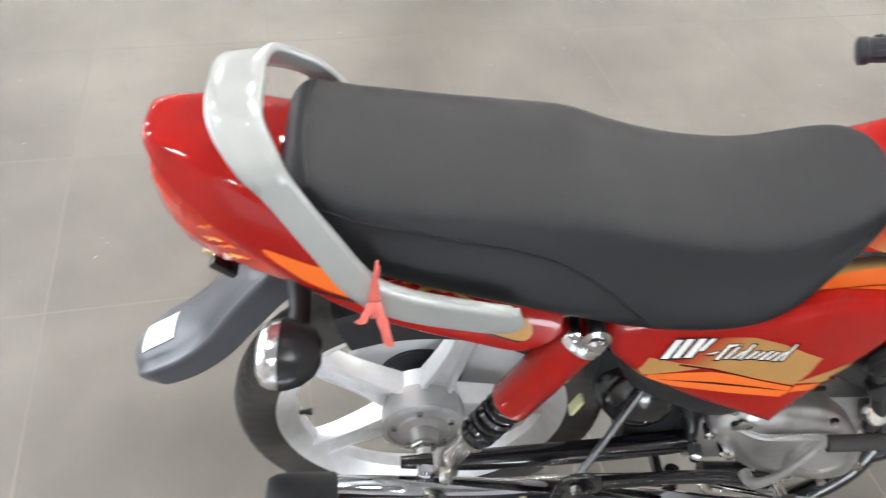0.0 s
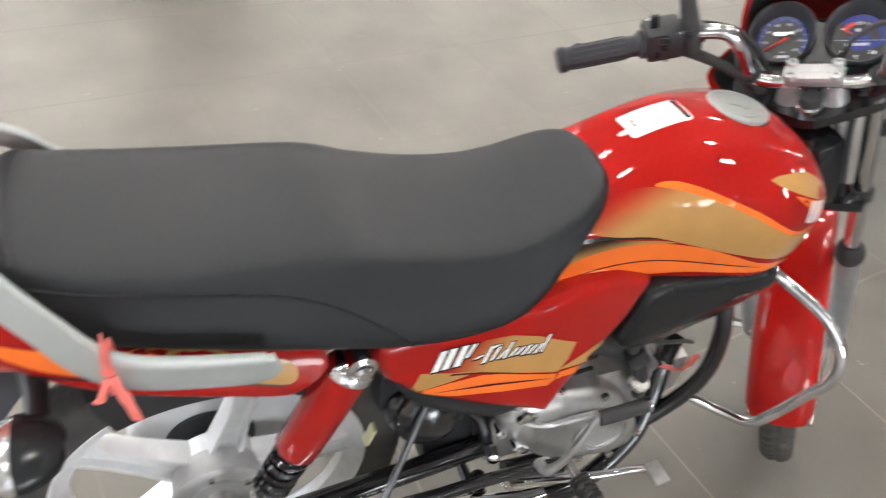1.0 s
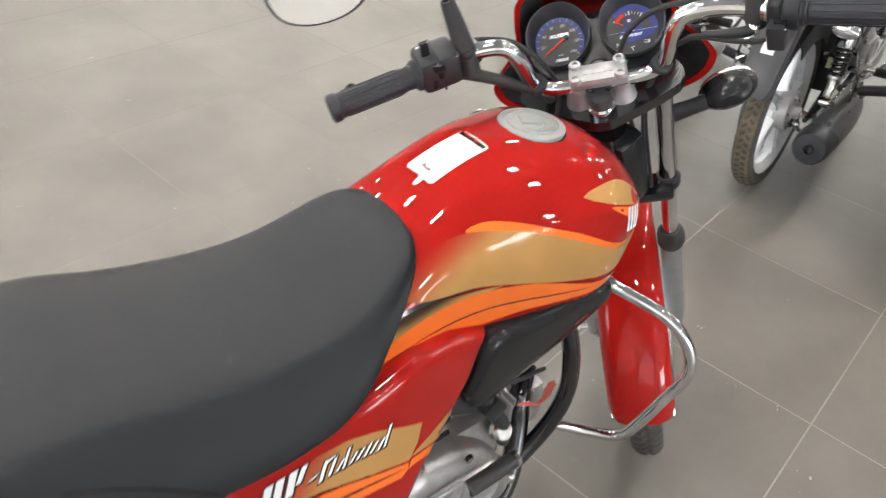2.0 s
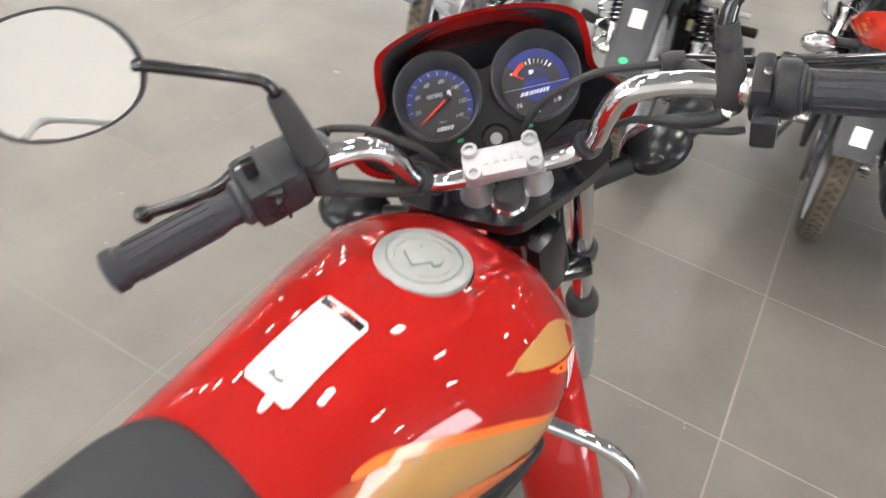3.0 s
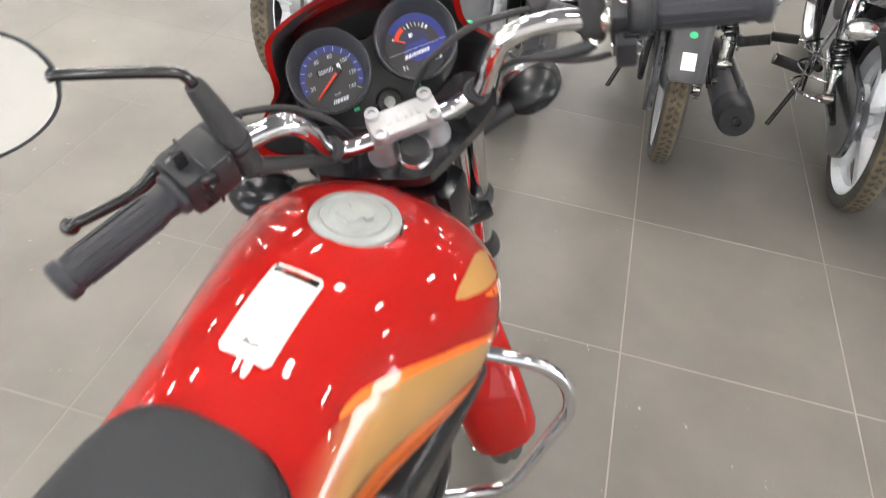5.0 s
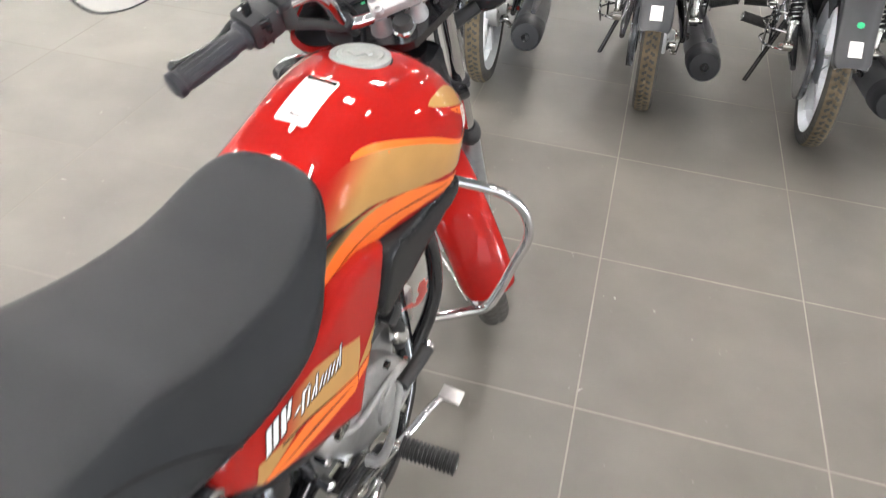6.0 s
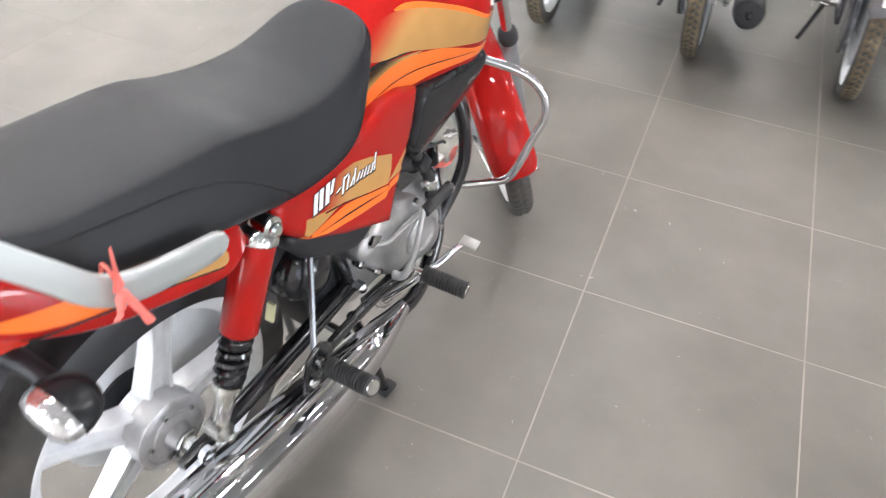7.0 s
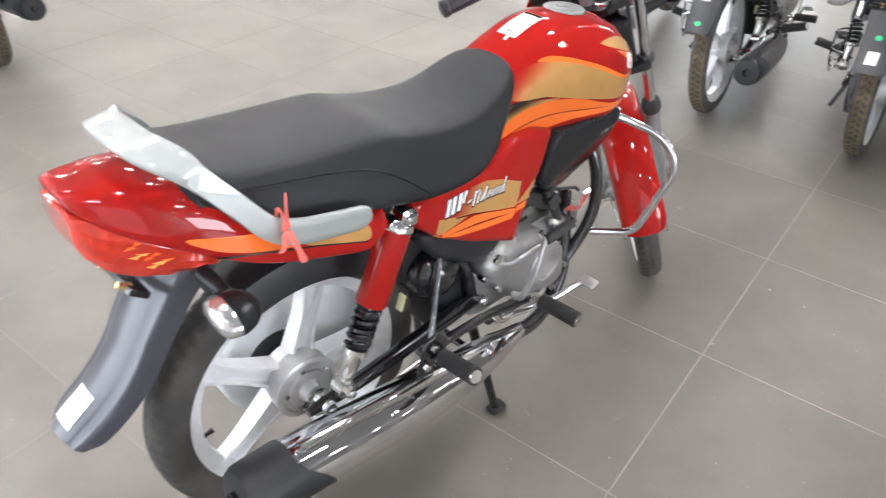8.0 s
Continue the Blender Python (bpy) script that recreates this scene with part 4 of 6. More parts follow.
    for s in (-1, 1):
        a, b = V((-0.040, s * 0.238, 0.148)), V((-0.091, s * 0.342, 0.162))
        d = b - a
        L = d.length
        prof = [(0.0135, -0.012), (0.0215, -0.010), (0.0215, -0.004), (0.0165, 0.0), (0.0155, 0.012), (0.0172, 0.016)] + [(0.0172, L - 0.016), (0.0172, L - 0.012), (0.0195, L - 0.010), (0.0195, L), (0.014, L + 0.003)]
        g = part("grip", turned(lathe(prof, a, d, 32), S), GRIPRUBBER, bars, "ribbed dark rubber handgrip")
        n = d.normalized()
        u = n.orthogonal().normalized()
        bm = bmesh.new()
        for k in range(14):
            t = 2 * math.pi * k / 14
            o = (u * math.cos(t) + n.cross(u) * math.sin(t)) * 0.0172
            tube([a + n * 0.02 + o, b - n * 0.02 + o], 0.0011, 5, 1, bm)
        part("grip_rib", turned(bm, S), GRIPRUBBER, g)
        R = axes(d, (0, 0, 1))
        if s < 0:
            # a clamp half with a screw, then the throttle collar, and the starter switch below on the rider's side
            hb = V((-0.0325, -0.2195, 0.147))
            sw = part("switch_housing", turned(block(hb, (0.017, 0.042, 0.044), R, 0.006), S), BLACK, bars, "black plastic throttle and starter switch housing")
            part("throttle_collar", turned(lathe([(0.017, -0.011), (0.0225, -0.010), (0.0250, -0.007), (0.0250, 0.005), (0.0235, 0.0085), (0.0195, 0.010)], hb + n * 0.0185, n, 36), S), BLACK, sw)
            part("collar_step", turned(lathe([(0.0210, 0.009), (0.0205, 0.013), (0.0180, 0.014), (0.0180, 0.017)], hb + n * 0.0185, n, 32), S), BLACK, sw)
            part("housing_screw", turned(lathe([(0.0042, 0), (0.0042, 0.002), (0.003, 0.003)], hb + V((-0.002, 0, 0.0215)), (0, 0, 1), 12), S), STEEL, sw)
            part("starter_block", turned(block((-0.0600, -0.2150, 0.134), (0.021, 0.034, 0.026), R, 0.004), S), BLACK, sw)
            part("starter_button", turned(block((-0.0640, -0.2160, 0.1475), (0.015, 0.016, 0.004), R, 0.0015), S), SATIN, sw)
            ring = [V((-0.0625, -0.2160, 0.1502)) + V((math.cos(a), math.sin(a), 0)) * 0.0042 for a in np.linspace(0.6, 5.7, 14)]
            part("starter_mark", turned(tube(ring, 0.0006, 5, 1), S), DIALWHITE, sw)
            part("starter_dash", turned(block((-0.0715, -0.2170, 0.1484), (0.007, 0.0016, 0.0006), R, 0), S), DIALWHITE, sw)
            lever = [(0.030, -0.176, 0.124), (0.0205, -0.206, 0.122), (0.011, -0.246, 0.120), (0.003, -0.287, 0.118), (-0.005, -0.330, 0.116), (-0.008, -0.350, 0.115)]
            lv = part("lever", turned(tube(lever, [0.0075, 0.0080, 0.0072, 0.0066, 0.0062, 0.0062], 10), S), BLACKGLOSS, bars, "black hand lever with a ball end")
            bm = bmesh.new()
            bmesh.ops.create_uvsphere(bm, u_segments=14, v_segments=10, radius=0.0098)
            part("ball_end", turned(turned(bm, Matrix.Translation((-0.008, -0.351, 0.115))), S), BLACKGLOSS, lv)
            part("lever_perch", turned(tube([(-0.022, -0.196, 0.134), (0.000, -0.188, 0.128), (0.020, -0.178, 0.123), (0.031, -0.170, 0.122)], [0.012, 0.011, 0.010, 0.008], 14, 4), S), BLACK, lv)
            part("lever_boot", turned(tube([(0.033, -0.1555, 0.124), (0.0325, -0.165, 0.124), (0.031, -0.176, 0.124)], [0.0085, 0.0105, 0.0095], 14, 3), S), RUBBER, lv)
            part("pivot_bolt", turned(lathe([(0.007, 0), (0.007, 0.004), (0.0045, 0.005)], (-0.0354, -0.1935, 0.130), (-0.5, 0, 0.86), 10), S), STEEL, lv)
            part("brake_switch", turned(tube([(-0.0354, -0.1920, 0.126), (-0.0365, -0.1806, 0.124), (-0.0310, -0.1571, 0.122), (-0.0210, -0.1363, 0.118)], [0.0075, 0.0070, 0.0060, 0.0040], 12, 4), S), BLACK, lv)
            # mirror foot and stem
            mb = part("mirror", turned(tube([(-0.028, -0.1975, 0.124), (-0.0255, -0.1965, 0.140), (-0.022, -0.1960, 0.156), (-0.012, -0.1938, 0.178), (-0.0018, -0.1917, 0.200)], [0.0120, 0.0145, 0.0130, 0.0105, 0.0092], 18, 5), S), RUBBER, root, "rear-view mirror on a bent black stem")
            stem = [(-0.0018, -0.1917, 0.197), (0.0035, -0.1945, 0.207), (0.0062, -0.1980, 0.213), (0.0072, -0.2040, 0.219), (0.0080, -0.2120, 0.224), (0.0120, -0.2290, 0.232), (0.0255, -0.2600, 0.255), (0.0290, -0.2720, 0.262)]
            part("stem", turned(tube(stem, [0.0075, 0.0072, 0.0062, 0.0056, 0.0052, 0.0052, 0.0052, 0.0052], 10, 6), S), BLACKGLOSS, mb)
            part("boot_clamp", turned(lathe([(0.0098, -0.003), (0.0108, -0.001), (0.0108, 0.004), (0.0098, 0.006)], (-0.0100, -0.1933, 0.182), (0.42, 0.08, 0.9), 20), S), BLACK, mb)
            bm = lathe([(0.0135, -0.006), (0.0150, -0.004), (0.0150, 0.004), (0.0135, 0.006)], (-0.0295, -0.2085, 0.1475), n, 22)
            part("clamp_band", turned(bm, S), STEEL, bars)
        else:
            hb, hw = V((-0.022, 0.205, 0.1505)), 0.048
            sw = part("switch_housing", turned(block(hb + V((0, 0, -0.004)), (0.056, hw, 0.052), R, 0.009), S), BLACK, bars, "black plastic switch housing")
            part("seam_ridge", turned(block(hb + V((0, 0, -0.004)), (0.003, hw + 0.0015, 0.0535), R, 0.001), S), BLACK, sw)
            part("rocker_switch", turned(block(hb + R @ V((0.008, 0.006, 0)) + V((-0.004, 0, 0.024)), (0.012, 0.020, 0.008), R, 0.002), S), SATIN, sw)
            part("horn_button", turned(lathe([(0.008, 0), (0.008, 0.006), (0.006, 0.007)], hb + V((-0.024, 0.006, -0.012)), (-1, 0, 0.1), 16), S), SATIN, sw)
            part("beam_switch", turned(block(hb + V((-0.026, -0.010, 0.012)), (0.008, 0.016, 0.011), None, 0.002), S), SATIN, sw)
            for q in (-0.014, -0.008, 0.010):
                part("switch_mark", turned(block(hb + R @ V((0.018, q, 0.0)) + V((0, 0, 0.0228)), (0.005, 0.003, 0.0006), R, 0), S), DIALWHITE, sw)
            part("pivot_bolt", turned(lathe([(0.0075, 0), (0.0075, 0.004), (0.0055, 0.0055), (0.0, 0.0055)], (0.015, 0.198, 0.1335), (0, 0, 1), 6), S), STEEL, sw, "zinc lever pivot bolt")
            part("mirror_nut", turned(lathe([(0.0070, 0), (0.0070, 0.005), (0.0055, 0.0062)], (-0.030, 0.178, 0.158), (0.15, -0.1, 1), 6), S), DARKSTEEL, sw, "steel mirror nut")
            part("pass_button", turned(block((-0.053, 0.194, 0.156), (0.007, 0.012, 0.009), R, 0.002), S), SATIN, sw)
            part("horn_mark", turned(block(hb + V((-0.029, 0.014, -0.004)), (0.0012, 0.008, 0.008), None, 0.0004), S), DIALWHITE, sw)
            lever = [(0.036, 0.200, 0.122), (0.024, 0.242, 0.118), (0.010, 0.270, 0.1135), (0.004, 0.303, 0.111), (0.001, 0.345, 0.109)]
            lv = part("lever", turned(tube(lever, [0.009, 0.0085, 0.0068, 0.006, 0.006], 10), S), BLACKGLOSS, bars, "black hand lever with a ball end")
            bm = bmesh.new()
            bmesh.ops.create_uvsphere(bm, u_segments=14, v_segments=10, radius=0.0098)
            part("ball_end", turned(turned(bm, Matrix.Translation((0.001, 0.347, 0.109))), S), BLACKGLOSS, lv)
            part("lever_perch", turned(tube([(-0.008, 0.160, 0.140), (0.018, 0.166, 0.134), (0.037, 0.186, 0.124), (0.034, 0.214, 0.120)], [0.017, 0.013, 0.011, 0.009], 14, 4), S), BLACK, lv)
            # mirror
            mb = part("mirror", turned(tube([(-0.020, 0.163, 0.120), (-0.012, 0.165, 0.145), (-0.008, 0.166, 0.165), (-0.002, 0.168, 0.190), (0.005, 0.171, 0.214), (0.0065, 0.172, 0.222)], [0.0130, 0.0150, 0.0138, 0.0120, 0.0100, 0.0085], 16, 5), S), RUBBER, root, "round-backed rear-view mirror on a bent black stem")
            stem = [(0.006, 0.171, 0.212), (0.008, 0.174, 0.231), (0.012, 0.186, 0.240), (0.026, 0.258, 0.262), (0.029, 0.272, 0.264)]
            part("stem", turned(tube(stem, 0.0052, 10, 6), S), BLACKGLOSS, mb)
            part("boot_clamp", turned(lathe([(0.0155, -0.004), (0.0165, -0.002), (0.0165, 0.006), (0.015, 0.008)], (-0.011, 0.1655, 0.150), (0.1, 0, 1), 20), S), BLACK, mb)
        N = V((-0.818, -s * 0.02, 0.575)).normalized()
        side = V((0, s, 0))
        side = (side - N * side.dot(N)).normalized()
        upv = N.cross(side) * (1 if s > 0 else -1)
        c = V((0.034, s * 0.341, 0.266))
        oval = [(-0.076, 0.0), (-0.064, 0.030), (-0.030, 0.047), (0.018, 0.050), (0.058, 0.036), (0.074, 0.0), (0.060, -0.034), (0.020, -0.050), (-0.030, -0.050), (-0.064, -0.030)]
        rim = spline(oval, 4, True)
        rings = [[c + side * (p[0] * k) + upv * (p[1] * k) + N * h for p in rim] for k, h in ((0.30, -0.026), (0.70, -0.022), (0.93, -0.012), (1.0, -0.002), (1.0, 0.003), (0.955, 0.003), (0.95, 0.0))]
        part("shell", turned(skin(bmesh.new(), rings), S), BLACK, mb, "black mirror shell")
        # slightly domed glass
        rings = [[c + side * (p[0] * k) + upv * (p[1] * k) + N * (0.0012 + 0.0004 * (1 - k * k)) for p in rim] for k in (0.957, 0.8, 0.6, 0.4, 0.2, 0.02)]
        bm = skin(bmesh.new(), rings, caps=False)
        bm.faces.new(list(bm.verts)[-len(rim):])
        part("glass", turned(bm, S), MIRROR, mb, "clean mirror glass")
    # wheel and mudguard
    hub = S @ Matrix.Translation((0.057, 0, -0.7525))
    wheel(root, "front_wheel", hub, 0.5, tyre_mat, 1, 0.035)
    arc = [(0.057 + 0.332 * math.cos(radians(a)), -0.7525 + 0.332 * math.sin(radians(a)), 0.057, 0.050) for a in range(28, 158, 8)]
    path, ws, ds = mudguard_path(arc, 2)
    for i in range(len(ws)):
        e = min(i / 5, (len(ws) - 1 - i) / 2 + 0.35)
        ws[i] = 0.064 * min(1.0, 0.62 + 0.38 * math.sin(min(1.0, e) * math.pi / 2))
        ds[i] = 0.062 * min(1.0, 0.35 + 0.65 * e)
    part("front_mudguard", turned(gutter(path, ws, ds), S), paint, root, "glossy front mudguard")
    for s in (-1, 1):
        part("mudguard_stay", turned(tube([(0.057, s * 0.075, -0.7525), (-0.10, s * 0.066, -0.69), (-0.215, s * 0.058, -0.655)], 0.004, 8), S), STEEL, root)
    # cowl round the dials
    rim = [(0.158, 0.0, 0.118), (0.154, 0.058, 0.115), (0.151, 0.105, 0.094), (0.149, 0.118, 0.058), (0.148, 0.124, 0.012), (0.149, 0.143, -0.016), (0.150, 0.166, -0.046), (0.150, 0.180, -0.080), (0.146, 0.160, -0.116), (0.142, 0.10, -0.136), (0.140, 0.0, -0.142)]
    full_rim = rim + [(a, -b, c) for a, b, c in rim[-2:0:-1]]
    outer = [np.array(p) for p in spline(full_rim, 4, True)]
    mid = np.array((0.285, 0, -0.135))
    shells = []
    for t in (0.0, 0.12, 0.35, 0.7, 1.0):
        ring = []
        for p in outer:
            front = mid + np.array((0.0, p[1] * 0.60, (p[2] + 0.035) * 0.50))
            draw = -0.08 * min(1.0, 4 * t) * (1 - t)
            ring.append(tuple((1 - t) * p + t * front + np.array((0, p[1] * draw, (p[2] + 0.035) * draw))))
        shells.append(ring)
    lip = [[tuple(p + (np.array((0.0, -p[1], -(p[2] + 0.02))) * 0.060 + np.array((0.003, 0, 0)))) for p in outer]]
    bm = skin(bmesh.new(), lip + shells, caps=False)
    cowl = part("headlamp_cowl", turned(bm, S), paint, root, "glossy headlamp cowl")
    inner = [[(p[0] + 0.005, p[1] * 0.937, (p[2] + 0.02) * 0.937 - 0.02) for p in r] for r in shells]
    part("cowl_liner", turned(skin(bmesh.new(), inner + [[tuple(0.02 * np.array(p) + 0.98 * mid) for p in inner[-1]]], caps=False), S), GREYPLASTIC, cowl, "dark grey plastic liner")
    part("headlamp", turned(lathe([(0.052, 0.300), (0.051, 0.314), (0.044, 0.324), (0.024, 0.330), (0.0, 0.332)], (-0.03, 0, -0.155), U, 32), S), LAMPCLEAR, cowl, "clear round headlamp")
    # dials
    G = V((-0.62, 0, 0.785)).normalized()
    UP = V((0.785, 0, 0.62))
    RIGHT = V((0, -1, 0))
    base = V((0.132, 0, 0.030))
    outline = [(-0.104, 0.004), (-0.096, 0.030), (-0.054, 0.042), (0.0, 0.020), (0.054, 0.042), (0.096, 0.030), (0.104, 0.004), (0.098, -0.036), (0.055, -0.070), (0.0, -0.078), (-0.055, -0.070), (-0.098, -0.036)]
    _, vs, fs = sheet2d(outline, 0.03, 3)
    bm = bmesh.new()
    hi = [bm.verts.new(base + RIGHT * a + UP * b - G * 0.016) for a, b in vs]
    lo = [bm.verts.new(base + RIGHT * a * 0.9 + UP * b * 0.9 - G * 0.06) for a, b in vs]
    for f in fs:
        bm.faces.new([hi[i] for i in f])
        bm.faces.new([lo[i] for i in f[::-1]])
    k = len(spline(outline, 3, True))
    for i in range(k):
        j = (i + 1) % k
        bm.faces.new((lo[i], lo[j], hi[j], hi[i]))
    dash = part("dashboard", turned(bm, S), SATIN, root, "black plastic dashboard with two round dials")
    face_m = S @ Matrix.Translation(base) @ axes(RIGHT, UP).to_4x4()

    def on_face(a, b, h=0.0):
        return face_m @ Matrix.Translation((a, b, h))

    for e in (-1, 1):
        cx = e * 0.0545
        # a deep round shroud, taller at its far side, with the face set low in it
        steps = ((0.040, -0.06, 0), (0.0475, -0.05, 0), (0.0492, 0.010, 0), (0.0487, 0.013, 0), (0.0475, 0.014, 0), (0.0462, 0.013, 0), (0.0420, 0.001, -0.004), (0.0385, -0.008, -0.0075), (0.0380, -0.010, -0.008), (0.001, -0.010, -0.008))
        turns = np.linspace(0, 2 * math.pi, 44, endpoint=False)
        pod = part("dial_pod", turned(skin(bmesh.new(), [[(cx + r * math.cos(a), d + r * math.sin(a), h) for a in turns] for r, h, d in steps], caps=False), face_m), GREYPLASTIC, dash, "deep round dark grey dial pod")
        if not full:
            continue
        cy, R = -0.008, 0.0378

        def disc(points, h, material, name, label=""):
            bm = bmesh.new()
            bm.faces.new([bm.verts.new((cx + a, cy + b, h)) for a, b in points])
            return part(name, turned(bm, face_m), material, pod, label)

        def band(r0, r1, a0, a1, h, material, name, label=""):
            rings = [[(cx + r * math.cos(a), cy + r * math.sin(a), h) for r in (r0, r1)] for a in np.linspace(radians(a0), radians(a1), 48)]
            return part(name, turned(skin(bmesh.new(), rings, close_ring=False), face_m), material, pod, label)

        def mark(name, a, b, size, turn=0.0, material=DIALWHITE):
            part(name, turned(block((0, 0, 0), (*size, 0.0004), Matrix.Rotation(turn, 3, "Z"), 0), on_face(cx + a, cy + b, -0.0080)), material, pod)

        def bars_mark(name, a, b, widths, height, gap=0.0009, tilt=0.0):
            """A row of slanted bars in place of a name."""
            bm = bmesh.new()
            x = a - (sum(widths) + gap * (len(widths) - 1)) / 2
            for w in widths:
                y = cy + b + (x - a) * tilt
                bm.faces.new([bm.verts.new((cx + x + k * height * 0.25 + j * w, y + k * height / 2, -0.0080)) for j, k in ((0, -1), (1, -1), (1, 1), (0, 1))])
                x += w + gap
            part(name, turned(bm, face_m), DIALWHITE, pod)

        disc([(R * math.cos(a), R * math.sin(a)) for a in turns], -0.0092, DIALBLACK, "dial_face", "black dial face")
        if e < 0:
            band(0.0312, 0.0374, 196, -30, -0.0088, DIALBLUE, "blue_band", "blue band")
            band(0.0285, 0.0312, 165, 5, -0.0088, DIALBLUEDARK, "blue_fade")
            for k, txt in enumerate(("20", "40", "60", "80", "100", "120", "140")):
                a = radians(190 - 38.5 * k)
                lettering(txt, 0.0064, on_face(cx + 0.0258 * math.cos(a), cy + 0.0250 * math.sin(a), -0.0082) @ SLANT, DIALGREY, "numeral", pod)
            for k in range(14):
                a = radians(186 - 17.2 * k)
                mark("tick", 0.0340 * math.cos(a), 0.0340 * math.sin(a), (0.0046, 0.0006), a, DIALGREY)
            part("odometer", turned(block((cx - 0.001, cy + 0.0099, -0.0086), (0.0270, 0.0062, 0.0008), None, 0), face_m), BLACKGLOSS, pod)
            lettering("00000", 0.0074, on_face(cx - 0.0035, cy + 0.0098, -0.0080), DIALGREY, "odometer_digits", pod)
            mark("tenths_drum", 0.0128, 0.0098, (0.0040, 0.0070))
            lettering("1", 0.0062, on_face(cx + 0.0128, cy + 0.0098, -0.0076), BLACKGLOSS, "odometer_digits", pod)
            lettering("km/h", 0.0040, on_face(cx, cy - 0.0195, -0.0082), DIALGREY, "unit", pod)
            bars_mark("emblem", 0.001, -0.0272, (0.0014, 0.0012, 0.0030, 0.0030, 0.0026, 0.0030), 0.0046)
            part("needle", turned(tube([(cx + 0.0101, cy + 0.0052, -0.005), (cx - 0.0247, cy - 0.0182, -0.005)], [0.0018, 0.0011], 8, 1), face_m), NEEDLE, pod, "red needle")
            part("needle_hub", turned(lathe([(0.0040, -0.008), (0.0040, -0.004), (0.003, -0.003)], (cx + 0.0101, cy + 0.0052, 0), W3, 16), face_m), BLACK, pod)
        else:
            band(0.0285, 0.0374, 138, -8, -0.0088, DIALBLUE, "blue_band", "blue outer band")
            band(0.0002, 0.0185, 150, 12, -0.0088, DIALBLUEDARK, "blue_fade")
            disc(((-0.017, -0.003), (-0.011, 0.0045), (0.0113, 0.0045), (0.018, -0.002), (0.0355, -0.002), (0.033, -0.010), (0.012, -0.016), (-0.003, -0.019), (-0.014, -0.012)), -0.0086, DIALBLUE, "blue_field", "blue field behind the mark")
            mark("divider", 0.0, -0.0022, (0.072, 0.0004), 0.0, DIALGREY)
            for k, w in enumerate((0.0007, 0.0015, 0.0007, 0.0007, 0.0007, 0.0016, 0.0022)):
                a = radians(106 - 10.6 * k)
                mark("tick", 0.0248 * math.cos(a), 0.0248 * math.sin(a), (0.0062 if k in (1, 5) else 0.0044, w), a)
            band(0.0228, 0.0280, 150, 112, -0.0080, NEEDLE, "red_band", "red reserve band")
            mark("empty_mark", -0.0247, 0.0154, (0.0024, 0.0024))
            mark("pump_mark", -0.0035, 0.0135, (0.0034, 0.0046))
            mark("pump_mark", -0.0008, 0.0138, (0.0008, 0.0038))
            part("needle", turned(tube([(cx - 0.0125, cy + 0.0075, -0.005), (cx - 0.0240, cy + 0.0150, -0.005)], [0.0010, 0.0006], 8, 1), face_m), NEEDLE, pod, "red fuel needle")
            bars_mark("emblem", -0.0025, -0.0085, (0.0036, 0.0036, 0.0010, 0.0026, 0.0020, 0.0022, 0.0034, 0.0024, 0.0030), 0.0044, 0.0010, 0.03)
            lettering("N", 0.0080, on_face(cx - 0.0220, cy - 0.0203, -0.0080), DIALWHITE, "neutral_mark", pod)
            mark("turn_mark", -0.0017, -0.0288, (0.0013, 0.0062), 0.3)
            mark("turn_mark", -0.0017, -0.0262, (0.0062, 0.0012), 0.3)
            band_c = [(0.0212 + 0.0036 * math.cos(a), -0.0209 + 0.0030 * math.sin(a)) for a in np.linspace(-math.pi / 2, math.pi / 2, 12)]
            disc(band_c, -0.0082, DIALWHITE, "beam_mark")
            for k in range(3):
                mark("beam_mark", 0.0178, -0.0231 + 0.0022 * k, (0.0042, 0.0008))
    if full:
        part("key_barrel", turned(lathe([(0.017, -0.02), (0.017, -0.006), (0.014, -0.003), (0.0085, -0.003), (0.0085, -0.001), (0.0, -0.001)], (0, -0.058, -0.008), W3, 28, caps=False), face_m), BLACKGLOSS, dash)
        part("key_lock", turned(lathe([(0.0068, -0.012), (0.0068, -0.0085), (0.0, -0.0085)], (0, -0.058, 0), W3, 20, caps=False), face_m), CAPALU, dash, "silver key slot")
        for e in (-1, 1):
            part("arrow_mark", turned(block((e * 0.040, -0.052, -0.0155), (0.007, 0.004, 0.0008), None, 0), face_m), GREENMARK, dash)
    for s in (-1, 1):
        ind = [indicator(root, (0.10, s * 0.190, -0.105), (0.1, s, 0.25), (1, 0, -0.3))]
        for ob in [ind[0], *ind[0].children]:
            ob.data.transform(S)
